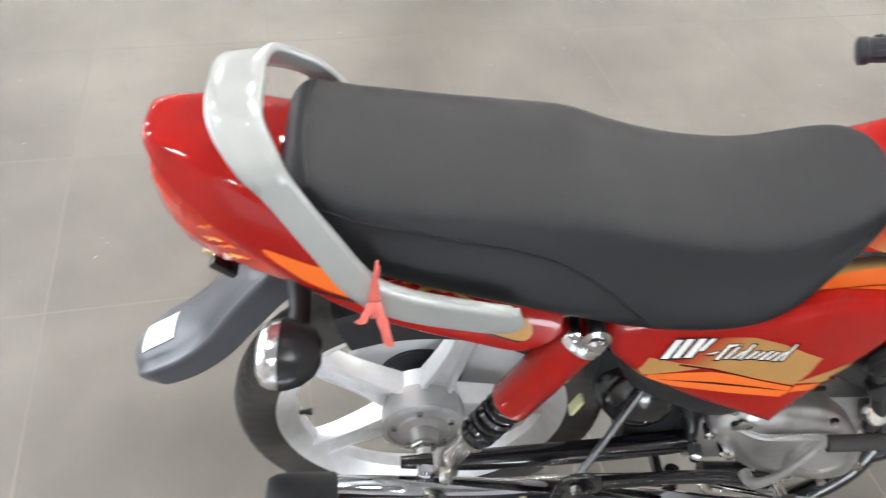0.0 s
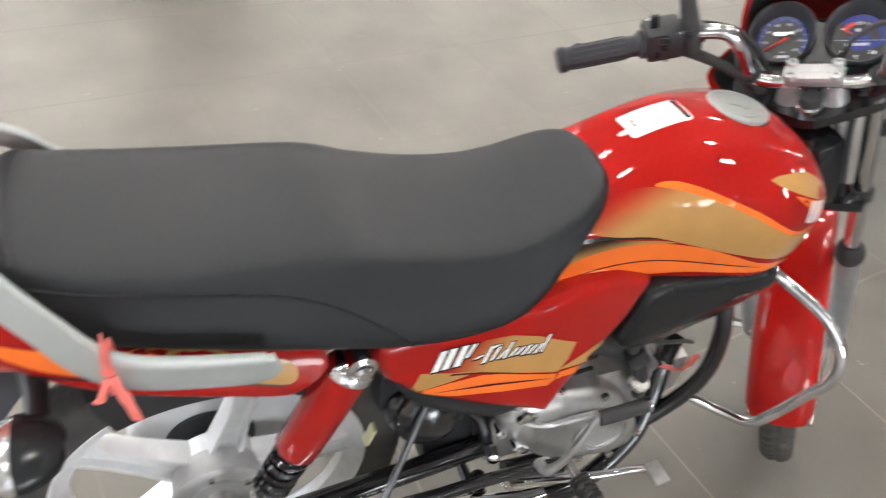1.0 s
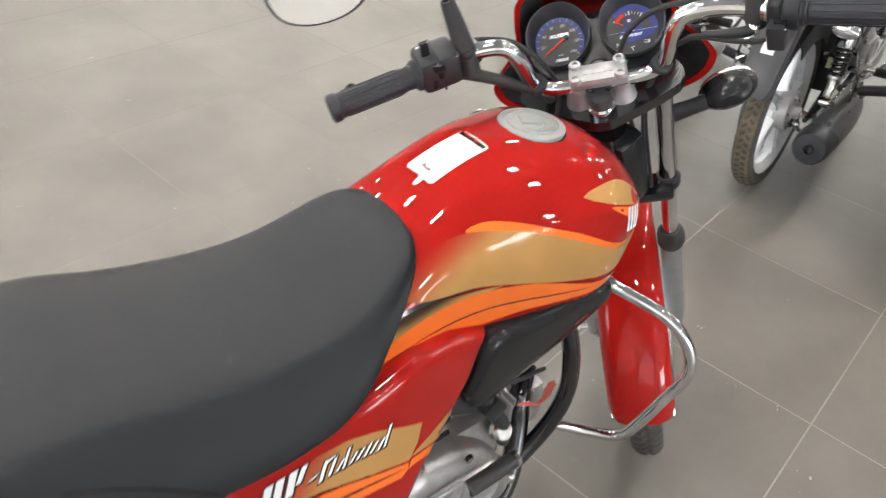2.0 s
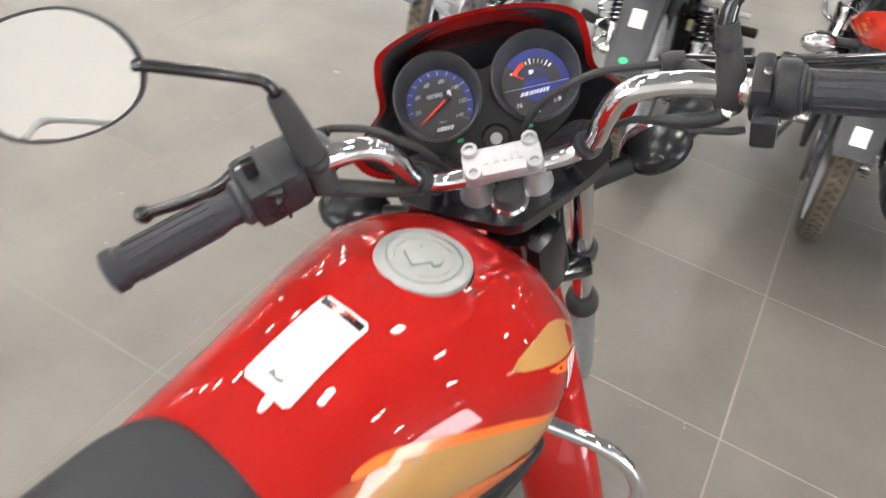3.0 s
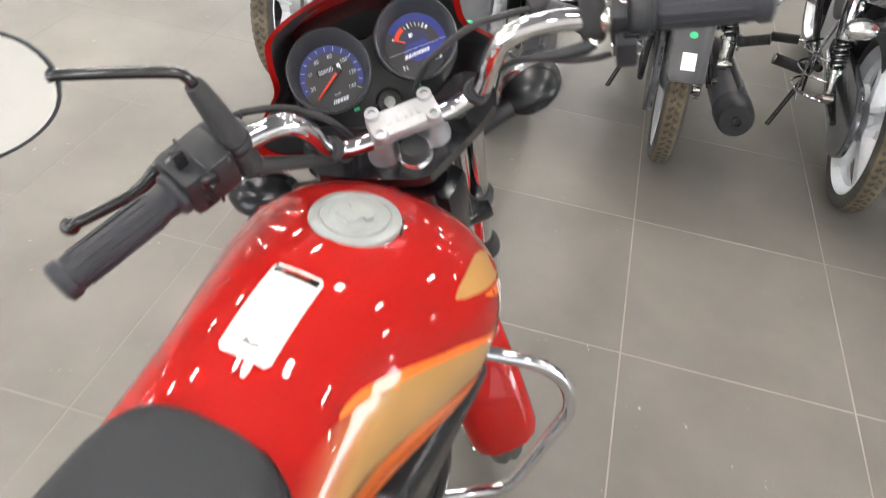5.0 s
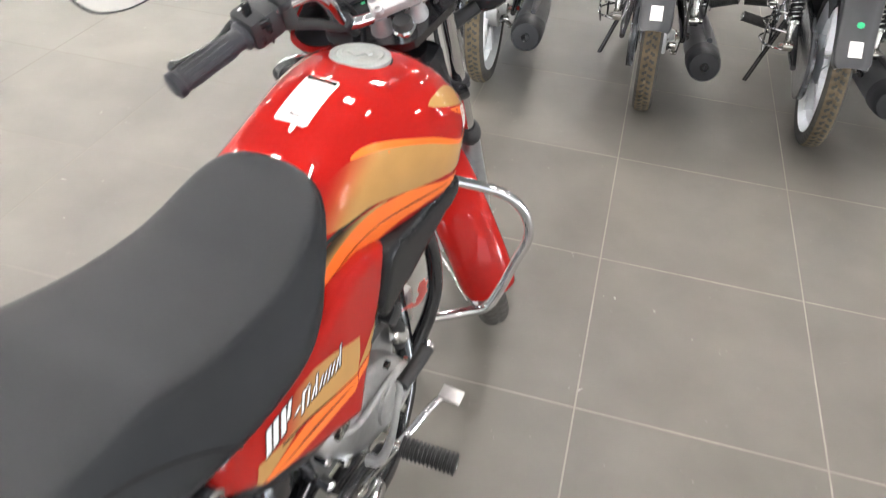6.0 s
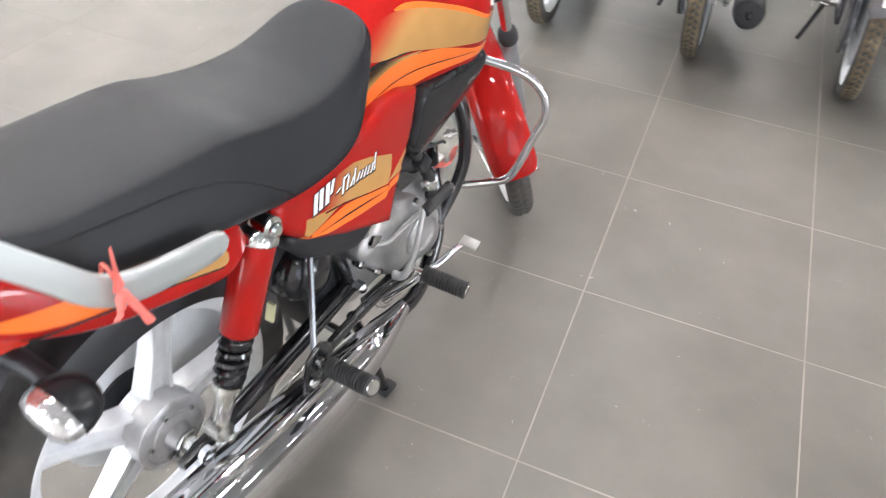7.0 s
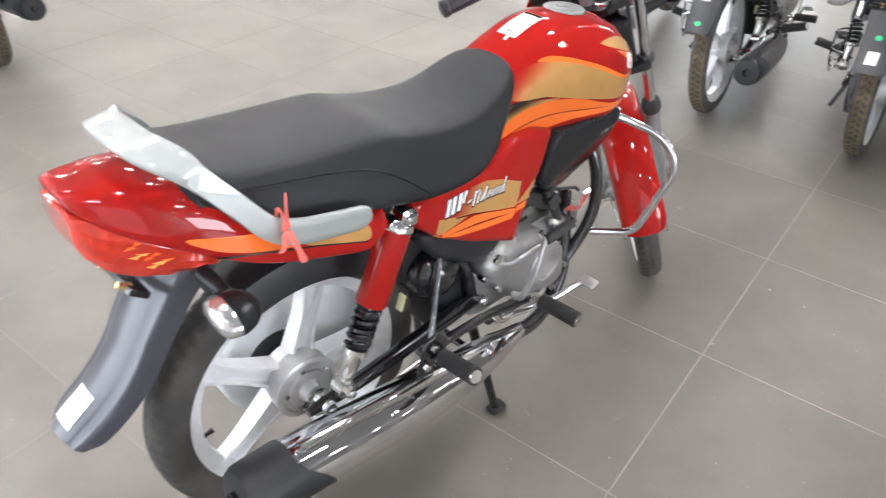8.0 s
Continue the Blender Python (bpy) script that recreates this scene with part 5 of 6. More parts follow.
    # cables from the bars down behind the cowl
    runs = [[(0.033, -0.157, 0.124), (0.037, -0.130, 0.124), (0.041, -0.099, 0.122), (0.042, -0.066, 0.108), (0.060, -0.040, 0.06), (0.075, -0.030, -0.02), (0.05, -0.05, -0.20)],
            [(-0.0520, -0.2040, 0.120), (-0.0500, -0.190, 0.119), (-0.0385, -0.1637, 0.117), (-0.0193, -0.1424, 0.112), (-0.0042, -0.119, 0.102), (0.012, -0.092, 0.060), (0.035, -0.06, -0.04), (0.02, -0.05, -0.22)],
            [(-0.0470, -0.2030, 0.114), (-0.0440, -0.188, 0.113), (-0.0330, -0.1620, 0.112), (-0.0150, -0.1400, 0.106), (0.000, -0.116, 0.094), (0.016, -0.088, 0.050), (0.040, -0.062, -0.06), (0.015, -0.06, -0.22)],
            [(0.040, 0.188, 0.122), (0.045, 0.161, 0.121), (0.041, 0.140, 0.121), (0.034, 0.118, 0.120), (0.026, 0.098, 0.112), (0.040, 0.07, 0.05), (0.06, 0.05, -0.06), (0.05, 0.05, -0.20)],
            [(0.11, 0.03, -0.06), (0.075, 0.02, -0.14), (0.065, 0.045, -0.25), (0.04, 0.05, -0.45), (0.06, 0.06, -0.74)]]
    part("wire_sleeve", turned(tube([(-0.018, 0.188, 0.128), (-0.016, 0.160, 0.112), (-0.010, 0.128, 0.088), (0.006, 0.100, 0.050), (0.030, 0.080, 0.012), (0.05, 0.06, -0.06)], [0.010, 0.009, 0.008, 0.007, 0.007, 0.007], 12, 5), S), RUBBER, root, "black rubber wire sleeve")
    part("wire_sleeve", turned(tube([(0.010, -0.094, 0.050), (0.026, -0.082, 0.030), (0.044, -0.070, 0.006), (0.06, -0.055, -0.06)], [0.007, 0.0075, 0.007, 0.007], 12, 5), S), RUBBER, root, "black rubber wire sleeve")
    part("cable_adjuster", turned(lathe([(0.005, 0), (0.007, 0.002), (0.007, 0.014), (0.0055, 0.016), (0.0055, 0.030)], (0.041, 0.186, 0.1215), (0.05, -1, 0), 12), S), BLACK, bars)
    for s in (-1, 1):
        part("cable_guide", turned(lathe([(0.0125, -0.006), (0.015, -0.004), (0.015, 0.004), (0.0125, 0.006)], (0.0205, s * 0.087, 0.042), (-0.35, s * 0.35, 0.85), 20), S), BLACK, bars)
    for i, r in enumerate(runs):
        part("cable", turned(tube(r, 0.0029 if i in (1, 2) else 0.0038, 8, 6), S), RUBBER, root, "black control cable")


def build_motorcycle(root, turn, paint, tyre_mat, full, pipe_mat, shock_mat):
    """All parts of one motorcycle under root. full: with printed films, dials and stickers."""
    wheel(root, "rear_wheel", Matrix.Translation(AXLE), radians(73), tyre_mat, half=0.041 if full else 0.038, radius=0.312 if full else 0.2985)
    tank = part("fuel_tank", skin(bmesh.new(), tank_rings()), paint, root, "glossy painted fuel tank")
    seat = part("seat", skin(bmesh.new(), seat_rings()), SEAT, root, "long stepped black vinyl dual seat", 60)
    tail = part("tail_cowl", skin(bmesh.new(), tail_rings()), paint, root, "glossy tail cowl", 55)
    grab_rail(root)
    for s in (-1, 1):
        shock(root, s, shock_mat)
    # side covers, lower boxes and scoops
    cover = [(0.213, 0.735), (0.213, 0.765), (0.29, 0.775), (0.43, 0.780), (0.50, 0.800), (0.57, 0.794), (0.627, 0.774), (0.596, 0.714), (0.558, 0.669), (0.514, 0.618), (0.482, 0.570), (0.42, 0.596), (0.365, 0.618), (0.270, 0.667), (0.225, 0.706)]
    low = [(0.255, 0.665), (0.35, 0.640), (0.50, 0.590), (0.49, 0.548), (0.430, 0.520), (0.355, 0.553), (0.285, 0.600)]
    scoop = [(0.598, 0.662), (0.610, 0.705), (0.628, 0.760), (0.70, 0.764), (0.78, 0.766), (0.850, 0.764), (0.852, 0.700), (0.828, 0.632), (0.775, 0.611), (0.712, 0.590), (0.672, 0.598), (0.628, 0.622)]
    def scoop_face(x, z):
        """Leans out towards its top, with one soft crease from the lower rear to the upper front."""
        crease = (z - 0.655) - 0.42 * (x - 0.66)
        return -0.148 - 0.10 * (z - 0.70) + 0.35 * math.sqrt(crease * crease + 0.00012) * (1 if crease < 0 else 0.25)

    sides = []
    for s in (-1, 1):
        a = shell_panel(cover, lambda x, z: -0.158 + 0.10 * max(0, x - 0.48) + 0.13 * (z - 0.70), 0.05, 0.012, 0.016, step=0.012, smooth=1)
        b = shell_panel(low, lambda x, z: -0.135, 0.06, 0.014, 0.02)
        c = shell_panel(scoop, scoop_face, 0.03, 0.012, 0.012, step=0.011, smooth=5)
        if s > 0:
            a, b, c = mirrored(a), mirrored(b), mirrored(c)
        sides.append(part("side_cover", a, paint, root, "glossy side cover", 85))
        part("battery_box", b, BLACK, root, "black plastic lower box", 85)
        sc = part("tank_scoop", c, SATIN, root, "black plastic scoop under the tank", 85)
        if full and s < 0:
            part("emblem", film([(0.782, 0.716), (0.787, 0.726), (0.830, 0.729), (0.826, 0.719)], sc, 0.0006, 0.02, 1), STEEL, sc)
    part("filler_seat", lathe([(0.050, -0.016), (0.0478, -0.003), (0.045, -0.0025)], (0.778, -0.006, 0.9700), (0.06, 0, 1), 40), BLACKFILM, tank)
    cm = Matrix.Translation((0.778, -0.006, 0.9700)) @ Matrix.Rotation(0.06, 4, "Y")
    cap = part("fuel_cap", turned(lathe([(0.043, -0.010), (0.0462, 0.001), (0.0455, 0.0035), (0.043, 0.0048), (0.0365, 0.0052), (0.0355, 0.0042), (0.0345, 0.0042), (0.0335, 0.0060), (0.020, 0.0068), (0.0, 0.0070)], (0, 0, 0), (0, 0, 1), 48), cm), CAPALU, tank, "brushed metal fuel cap")
    part("cap_ridge", turned(tube([(0.027 * math.cos(a), 0.027 * math.sin(a), 0.0062) for a in np.linspace(-0.5, 2.4, 16)], 0.0009, 6, 1), cm), CAPALU, cap)
    part("cap_rim_ridge", turned(tube([(0.027 * math.cos(a), 0.027 * math.sin(a), 0.0062) for a in np.linspace(3.6, 5.0, 10)], 0.0009, 6, 1), cm), CAPALU, cap)
    # the key flap: a broad head with shoulders on a narrower body
    flap = [(-0.0165, -0.010), (-0.0165, 0.010), (0.002, 0.0105), (0.003, 0.0165), (0.010, 0.0165), (0.0150, 0.010), (0.0165, 0.0), (0.0150, -0.010), (0.010, -0.0165), (0.003, -0.0165), (0.002, -0.0105)]
    _, vs, fs = sheet2d(flap, 0.008, 1)
    bm = bmesh.new()
    lo = [bm.verts.new((x, y, 0.0055)) for x, y in vs]
    hi = [bm.verts.new((x * 0.97, y * 0.97, 0.0088 + 0.0018 * max(0.0, x / 0.0165))) for x, y in vs]
    for f in fs:
        bm.faces.new([hi[i] for i in f])
    rim = [min(range(len(vs)), key=lambda i: (vs[i][0] - p[0]) ** 2 + (vs[i][1] - p[1]) ** 2) for p in sheet2d(flap, 0.008, 1)[0]]
    for i, j in zip(rim, rim[1:] + rim[:1]):
        bm.faces.new((lo[i], lo[j], hi[j], hi[i]))
    bm.transform(cm @ Matrix.Rotation(radians(-28), 4, "Z"))
    part("key_flap", bm, CAPALU, cap, "raised metal key flap", 20)
    # seat piping along the sides
    from mathutils.bvhtree import BVHTree
    tree = BVHTree.FromPolygons([v.co for v in seat.data.vertices], [p.vertices for p in seat.data.polygons])
    for s in (-1, 1):
        line = []
        for x, z in spline([(-0.158, 0.912), (-0.135, 0.918), (-0.09, 0.910), (0.0, 0.895), (0.106, 0.873), (0.178, 0.836), (0.235, 0.790), (0.255, 0.768)], 5):
            hit = tree.ray_cast(V((x, s * 0.5, z)), V((0, -s, 0)))[0]
            if hit:
                line.append(hit + V((0, s * 0.0004, 0)))
        for y in np.linspace(0.115, 0.0, 9):
            hit = tree.ray_cast(V((-0.146 - 0.012 * (1 - (y / 0.115) ** 2), MID + s * y, 1.2)), V((0, 0, -1)))[0]
            if hit:
                line.insert(0, hit + V((0, 0, 0.0004)))
        part("piping", tube(line, 0.0022, 6, 1), SEATSIDE, seat, "thin black seam piping")
    # frame
    for s in (-1, 1):
        part("swing_arm", tube([(0.46, s * 0.085, 0.375), (0.30, s * 0.10, 0.372), (0.10, s * 0.112, 0.368), (-0.03, s * 0.114, 0.365)], [0.020, 0.019, 0.017, 0.010], 14), BLACKGLOSS, root, "black tubular swing arm")
        part("frame_tube", tube([(0.20, s * 0.10, 0.70), (0.32, s * 0.095, 0.60), (0.42, s * 0.09, 0.48), (0.46, s * 0.085, 0.36)], 0.013, 12), BLACKGLOSS, root)
        part("frame_loop", tube([(0.845, s * 0.035, 0.70), (0.870, s * 0.085, 0.60), (0.876, s * 0.105, 0.50), (0.858, s * 0.108, 0.43), (0.82, s * 0.10, 0.365), (0.765, s * 0.094, 0.318), (0.70, s * 0.092, 0.292), (0.60, s * 0.094, 0.284), (0.50, s * 0.096, 0.290)], 0.0155, 14), BLACKGLOSS, root, "black front frame tube")
        part("lower_rail", tube([(0.225, s * 0.188, 0.425), (0.34, s * 0.168, 0.40), (0.47, s * 0.150, 0.37), (0.58, s * 0.150, 0.345)], 0.011, 12), BLACKGLOSS, root)
        plate = [(0.205, 0.450), (0.245, 0.465), (0.275, 0.425), (0.24, 0.385), (0.205, 0.350), (0.185, 0.352), (0.195, 0.40)]
        p = shell_panel(plate, lambda x, z: -0.196, 0.006, 0.002, 0.006, smooth=2)
        part("peg_bracket", mirrored(p) if s > 0 else p, BLACKGLOSS, root)
        part("peg_stay", tube([(0.304, s * 0.127, 0.590), (0.224, s * 0.191, 0.445)], 0.0055, 8, 1), DARKSTEEL, root, "thin dark metal stay")
        peg(root, (0.249, s * 0.205, 0.402), (0.237, s * 0.303, 0.432))
        peg(root, (0.595, s * 0.180, 0.351), (0.609, s * 0.277, 0.345))
        guard = [(0.885, s * 0.085, 0.722), (0.905, s * 0.125, 0.712), (0.945, s * 0.195, 0.686), (0.966, s * 0.236, 0.645), (0.970, s * 0.252, 0.590), (0.955, s * 0.238, 0.533), (0.937, s * 0.218, 0.458), (0.925, s * 0.200, 0.418), (0.905, s * 0.160, 0.400), (0.872, s * 0.108, 0.390)]
        part("crash_guard", tube(guard, 0.0098, 14, 6), CHROME, root, "chrome tubular crash guard")
        for a in ((0.876, s * 0.105, 0.392), (0.225, s * 0.199, 0.440), (0.205, s * 0.199, 0.40)):
            part("bolt", lathe([(0.009, 0), (0.009, 0.008), (0.005, 0.010)], a, (0, s, 0), 6), STEEL, root)
    case = [(AXLE.x + 0.128 * math.cos(radians(q)), AXLE.z + 0.128 * math.sin(radians(q))) for q in range(75, 290, 20)] + [(0.15, 0.258), (0.30, 0.285), (0.45, 0.315), (0.50, 0.36), (0.50, 0.44), (0.45, 0.47), (0.30, 0.482), (0.15, 0.490)]
    cc = part("chain_case", shell_panel(case, lambda x, z: 0.056, 0.045 if full else 0.022, 0.006, 0.015, smooth=2), CASEGREY if full else DARKSTEEL, root, "grey painted enclosed chain case")
    # black disc standing in for the shaded gap between hub and chain case
    part("hub_seal", lathe([(0.074, 0.0), (0.072, 0.004), (0.05, 0.005)], (AXLE.x, 0.0555, AXLE.z), (0, -1, 0), 32), BLACK, cc)
    part("air_box", block((0.36, 0, 0.60), (0.22, 0.15, 0.20), bevel=0.03), BLACK, root)
    part("inner_fender", block((0.378, 0, 0.455), (0.10, 0.15, 0.27), Matrix.Rotation(-0.15, 3, "Y"), 0.02), BLACK, root)
    part("starter_dome", lathe([(0.064, -0.05), (0.064, 0.0), (0.054, 0.024), (0.030, 0.040), (0.0, 0.045)], (0.325, -0.085, 0.525), (-0.1, -1, 0.25), 24), BLACKGLOSS, root, "glossy black rounded case")
    part("brake_rod", tube([(0.06, -0.10, 0.265), (0.25, -0.125, 0.33), (0.46, -0.14, 0.36)], 0.0042, 8), STEEL, root)
    part("yellow_tag", block((0.240, -0.08, 0.478), (0.006, 0.018, 0.038), Matrix.Rotation(0.3, 3, "Y"), 0.001), PALETAG, root)
    engine(root)
    ob = part("brake_pedal", tube([(0.50, -0.150, 0.335), (0.58, -0.158, 0.318), (0.66, -0.170, 0.315), (0.715, -0.185, 0.330), (0.738, -0.200, 0.345)], 0.0075, 12), CHROME, root, "chrome rear brake pedal")
    part("pedal_pad", block((0.740, -0.212, 0.351), (0.028, 0.044, 0.008), Matrix.Rotation(-0.25, 3, "Y"), 0.003), CAST, ob)
    muffler(root, pipe_mat)
    # tail: inner guard, flap, lamp, turn signals
    arc = [(AXLE.x + 0.335 * math.cos(radians(a)), AXLE.z + 0.335 * math.sin(radians(a)), 0.065, 0.075) for a in range(52, 118, 8)]
    path, ws, ds = mudguard_path(arc, 2)
    part("inner_mudguard", gutter(path, ws, ds), BLACK, root)
    flap = [(-0.175, 0.800, 0.072, 0.055), (-0.225, 0.755, 0.070, 0.055), (-0.275, 0.685, 0.067, 0.055), (-0.315, 0.622, 0.065, 0.052), (-0.360, 0.576, 0.064, 0.050), (-0.406, 0.543, 0.060, 0.044), (-0.428, 0.523, 0.048, 0.032)]
    if not full:
        flap = [(x, z, w * 0.88, d) for x, z, w, d in flap[:5]] + [(-0.378, 0.556, 0.046, 0.034)]
    path, ws, ds = mudguard_path(flap, 5)
    flap_ob = part("rear_mudguard", gutter(path, ws, ds, ridge=True), FLAPGREY if full else GREYPLASTIC, root, "dark grey plastic rear mudguard", 65)
    rings = []
    for x, w, zt, zb in spline([(-0.324, 0.046, 0.915, 0.866), (-0.312, 0.062, 0.915, 0.836), (-0.28, 0.082, 0.900, 0.808), (-0.22, 0.106, 0.872, 0.790), (-0.16, 0.124, 0.835, 0.788), (-0.13, 0.126, 0.822, 0.798)], 4):
        half = [(w * 0.5, zb), (w * 0.85, zb + 0.006), (w, zb + 0.5 * (zt - zb)), (w * 0.98, zt), (w * 0.5, zt)]
        half = [tuple(p) for p in spline(half, 2)]
        rings.append([(x, -y, z) for y, z in half] + [(x, y, z) for y, z in half[::-1]])
    bm = skin(bmesh.new(), rings)
    rng = random.Random(5)
    for v in bm.verts:
        v.co += V((0, math.copysign(rng.uniform(-0.003, 0.003), v.co.y), rng.uniform(-0.0022, 0.0022)))
    bmesh.ops.triangulate(bm, faces=bm.faces)
    lamp_ob = part("tail_lamp", bm, LAMPRED, root, "faceted red tail lamp", 4)
    for s in (-1, 1):
        # rows of facet films on the lens; orange and amber paint its glints, mostly mid-lens
        for i in range(5):
            for j in range(4):
                x, z = -0.288 + 0.0150 * i + 0.005 * j, 0.884 - 0.0140 * j - 0.0085 * i
                w, h = 0.0068 + 0.0018 * rng.random(), 0.0062
                lean = rng.uniform(-0.003, 0.003)
                glint = abs(i - 2) + abs(j - 1.5) < 1.7
                q = [(x - w * 1.2, z - h * 0.2), (x + w * 0.2, z - h), (x + w * 1.3, z + h * 0.1 + lean)] if (i + j) % 2 else [(x - w, z - h * 0.3), (x + w + lean, z + h * 0.2), (x + w * 0.1, z + h)]
                part("reflector", film(q, lamp_ob, 0.0012 + 0.0001 * ((i + j) % 3), 0.02, 1, side=s), AMBERGLINT if glint and (i + j) % 2 else ORANGEGLINT if glint or (i * j) % 3 == 1 else LAMPRED, lamp_ob, "small lens facets, the orange and amber ones painted glints")
        indicator(root, (-0.176, s * 0.182, 0.752), (0, s, -0.12), (-1, 0, -0.05))
    part("plate_bracket", block((-0.262, 0, 0.762), (0.012, 0.13, 0.035), Matrix.Rotation(-0.9, 3, "Y"), 0.002), BLACKGLOSS, root)
    for y in (-0.045, 0.02):
        part("plate_bolt", lathe([(0.0095, 0), (0.0095, 0.007), (0.0055, 0.014), (0.0055, 0.022)], (-0.268, y, 0.766), (-0.75, 0, 0.66), 6), BRASS, root)
    # sticker on the flap
    d = V((0.62, 0, -0.78))
    plane = (V((-0.395, 0, 0.565) if full else (-0.338, 0, 0.600)) - d * 0.2, V((0, -1, 0)), V((0.78, 0, 0.62)), d)
    lw, lh = (0.024, 0.032) if full else (0.020, 0.026)
    part("paper_label", film([(-lw, -lh), (lw, -lh), (lw, lh), (-lw, lh)], flap_ob, 0.0016, 0.006, 1, plane=plane), PAPER, flap_ob, "blank white paper label")
    front_end(root, turn, paint, tyre_mat, full)
    return tank, sides, tail, flap_ob


def stand(root, centre):
    if centre:
        for s in (-1, 1):
            leg = part("centre_stand_leg", tube([(0.445, s * 0.10, 0.300), (0.47, s * 0.125, 0.17), (0.495, s * 0.138, 0.06), (0.505, s * 0.142, 0.014)], [0.013, 0.012, 0.011, 0.011], 12), BLACKGLOSS, root, "black centre stand leg")
            part("stand_foot", block((0.512, s * 0.143, 0.009), (0.046, 0.032, 0.018), bevel=0.006), RUBBER, leg)
        part("stand_crossbar", tube([(0.462, -0.118, 0.20), (0.462, 0.118, 0.20)], 0.011, 12, 1), BLACKGLOSS, root)
    else:
        leg = part("side_stand", tube([(0.50, 0.11, 0.32), (0.46, 0.17, 0.18), (0.42, 0.235, 0.028)], [0.012, 0.010, 0.010], 12), BLACKGLOSS, root, "black side stand, folded out")
        part("stand_foot", tube([(0.42, 0.235, 0.028), (0.375, 0.262, 0.023)], 0.009, 10, 1), BLACKGLOSS, leg)


hero = empty("motorcycle", "red motorcycle with orange and gold stripes on its centre stand", "motorcycle")
tank, covers, tail, flap = build_motorcycle(hero, 46.5, RED, TYRE, True, CHROME, RED)
stand(hero, True)
# printed films on both flanks
for s in (-1, 1):
    k = {"side": s}
    gold = [(0.492, 0.872), (0.515, 0.890), (0.550, 0.908), (0.605, 0.918), (0.676, 0.907), (0.746, 0.882), (0.827, 0.845), (0.876, 0.842), (0.893, 0.832), (0.866, 0.796), (0.817, 0.800), (0.722, 0.820), (0.660, 0.836), (0.600, 0.852), (0.540, 0.860)]
    edge = [(0.600, 0.919), (0.615, 0.924), (0.640, 0.924), (0.680, 0.915), (0.750, 0.890), (0.828, 0.852), (0.876, 0.849), (0.860, 0.838), (0.780, 0.860), (0.676, 0.900), (0.620, 0.915)]
    dark = [(0.478, 0.853), (0.52, 0.862), (0.60, 0.8525), (0.69, 0.836), (0.62, 0.8465), (0.55, 0.8545), (0.50, 0.8545)]
    dgold = [(0.470, 0.842), (0.52, 0.856), (0.60, 0.846), (0.645, 0.838), (0.57, 0.836), (0.50, 0.822), (0.458, 0.812)]
    orange = [(0.464, 0.818), (0.513, 0.838), (0.593, 0.841), (0.695, 0.827), (0.792, 0.795), (0.858, 0.784), (0.814, 0.773), (0.698, 0.778), (0.628, 0.774), (0.543, 0.770), (0.448, 0.786)]
    line = [(0.452, 0.792), (0.54, 0.806), (0.63, 0.806), (0.72, 0.797), (0.80, 0.785), (0.72, 0.7945), (0.63, 0.8035), (0.54, 0.8035)]
    if s > 0:
        gold = [(x, min(z, 0.835)) for x, z in gold]
        orange = [(x, min(z, 0.812)) for x, z in orange]
    for o, m, lift in ((gold, GOLD, 0.0016), (orange, ORANGE, 0.0020)) if s > 0 else ((edge, ORANGE, 0.0010), (gold, GOLDFADE, 0.0016), (dark, BLACKFILM, 0.0010), (dgold, GOLDSHADE, 0.0016), (orange, ORANGE, 0.0020), (line, DARKRED, 0.0025)):
        part("stripe_film", film(o, tank, lift, 0.009, **k), m, tank)
    crest = [(0.767, 0.927), (0.80, 0.931), (0.84, 0.925), (0.875, 0.905), (0.905, 0.872), (0.89, 0.872), (0.862, 0.890), (0.83, 0.903), (0.80, 0.914)]
    under = [(0.806, 0.908), (0.84, 0.897), (0.868, 0.885), (0.895, 0.862), (0.905, 0.845), (0.885, 0.850), (0.862, 0.868), (0.835, 0.888)]
    if s < 0:
        part("stripe_film", film(crest, tank, 0.0007, 0.012, 2, **k), GOLD, tank)
    part("stripe_film", film(under, tank, 0.0009, 0.012, 2, **k), ORANGE, tank)
    for a in (0.0, 0.011, 0.022, 0.033):
        x = 0.838 + a
        part("emblem", film([(x, 0.864 - a * 0.35), (x + 0.004, 0.895 - a * 0.35), (x + 0.0115, 0.893 - a * 0.35), (x + 0.0075, 0.862 - a * 0.35)], tank, 0.0014, 0.02, 1, **k), WHITEFILM, tank)
    side = covers[0 if s < 0 else 1]
    gold = [(0.2700, 0.7106), (0.318, 0.7042), (0.332, 0.734), (0.360, 0.7455), (0.400, 0.7450), (0.4425, 0.7330), (0.5066, 0.7045), (0.4983, 0.6762), (0.4834, 0.655), (0.4313, 0.668), (0.3621, 0.6889), (0.3141, 0.6973)]
    orange = [(0.2586, 0.676), (0.3144, 0.6811), (0.3624, 0.6830), (0.4250, 0.6710), (0.4831, 0.6575), (0.4814, 0.6413), (0.4712, 0.6332), (0.3983, 0.6420), (0.3147, 0.6560)]
    tip = [(0.2586, 0.676), (0.271, 0.7100), (0.3141, 0.6995), (0.3577, 0.6920), (0.3143, 0.6835)]
    gold2 = [(0.4848, 0.6591), (0.5265, 0.6765), (0.5750, 0.7010), (0.5800, 0.6960), (0.5700, 0.6620), (0.5347, 0.6556)]
    strip = [(0.4824, 0.6408), (0.4871, 0.6545), (0.5620, 0.6545), (0.5450, 0.6383), (0.4932, 0.6430)]
    wave = [(0.290, 0.670), (0.37, 0.664), (0.43, 0.655), (0.480, 0.6455), (0.43, 0.652), (0.37, 0.660)]
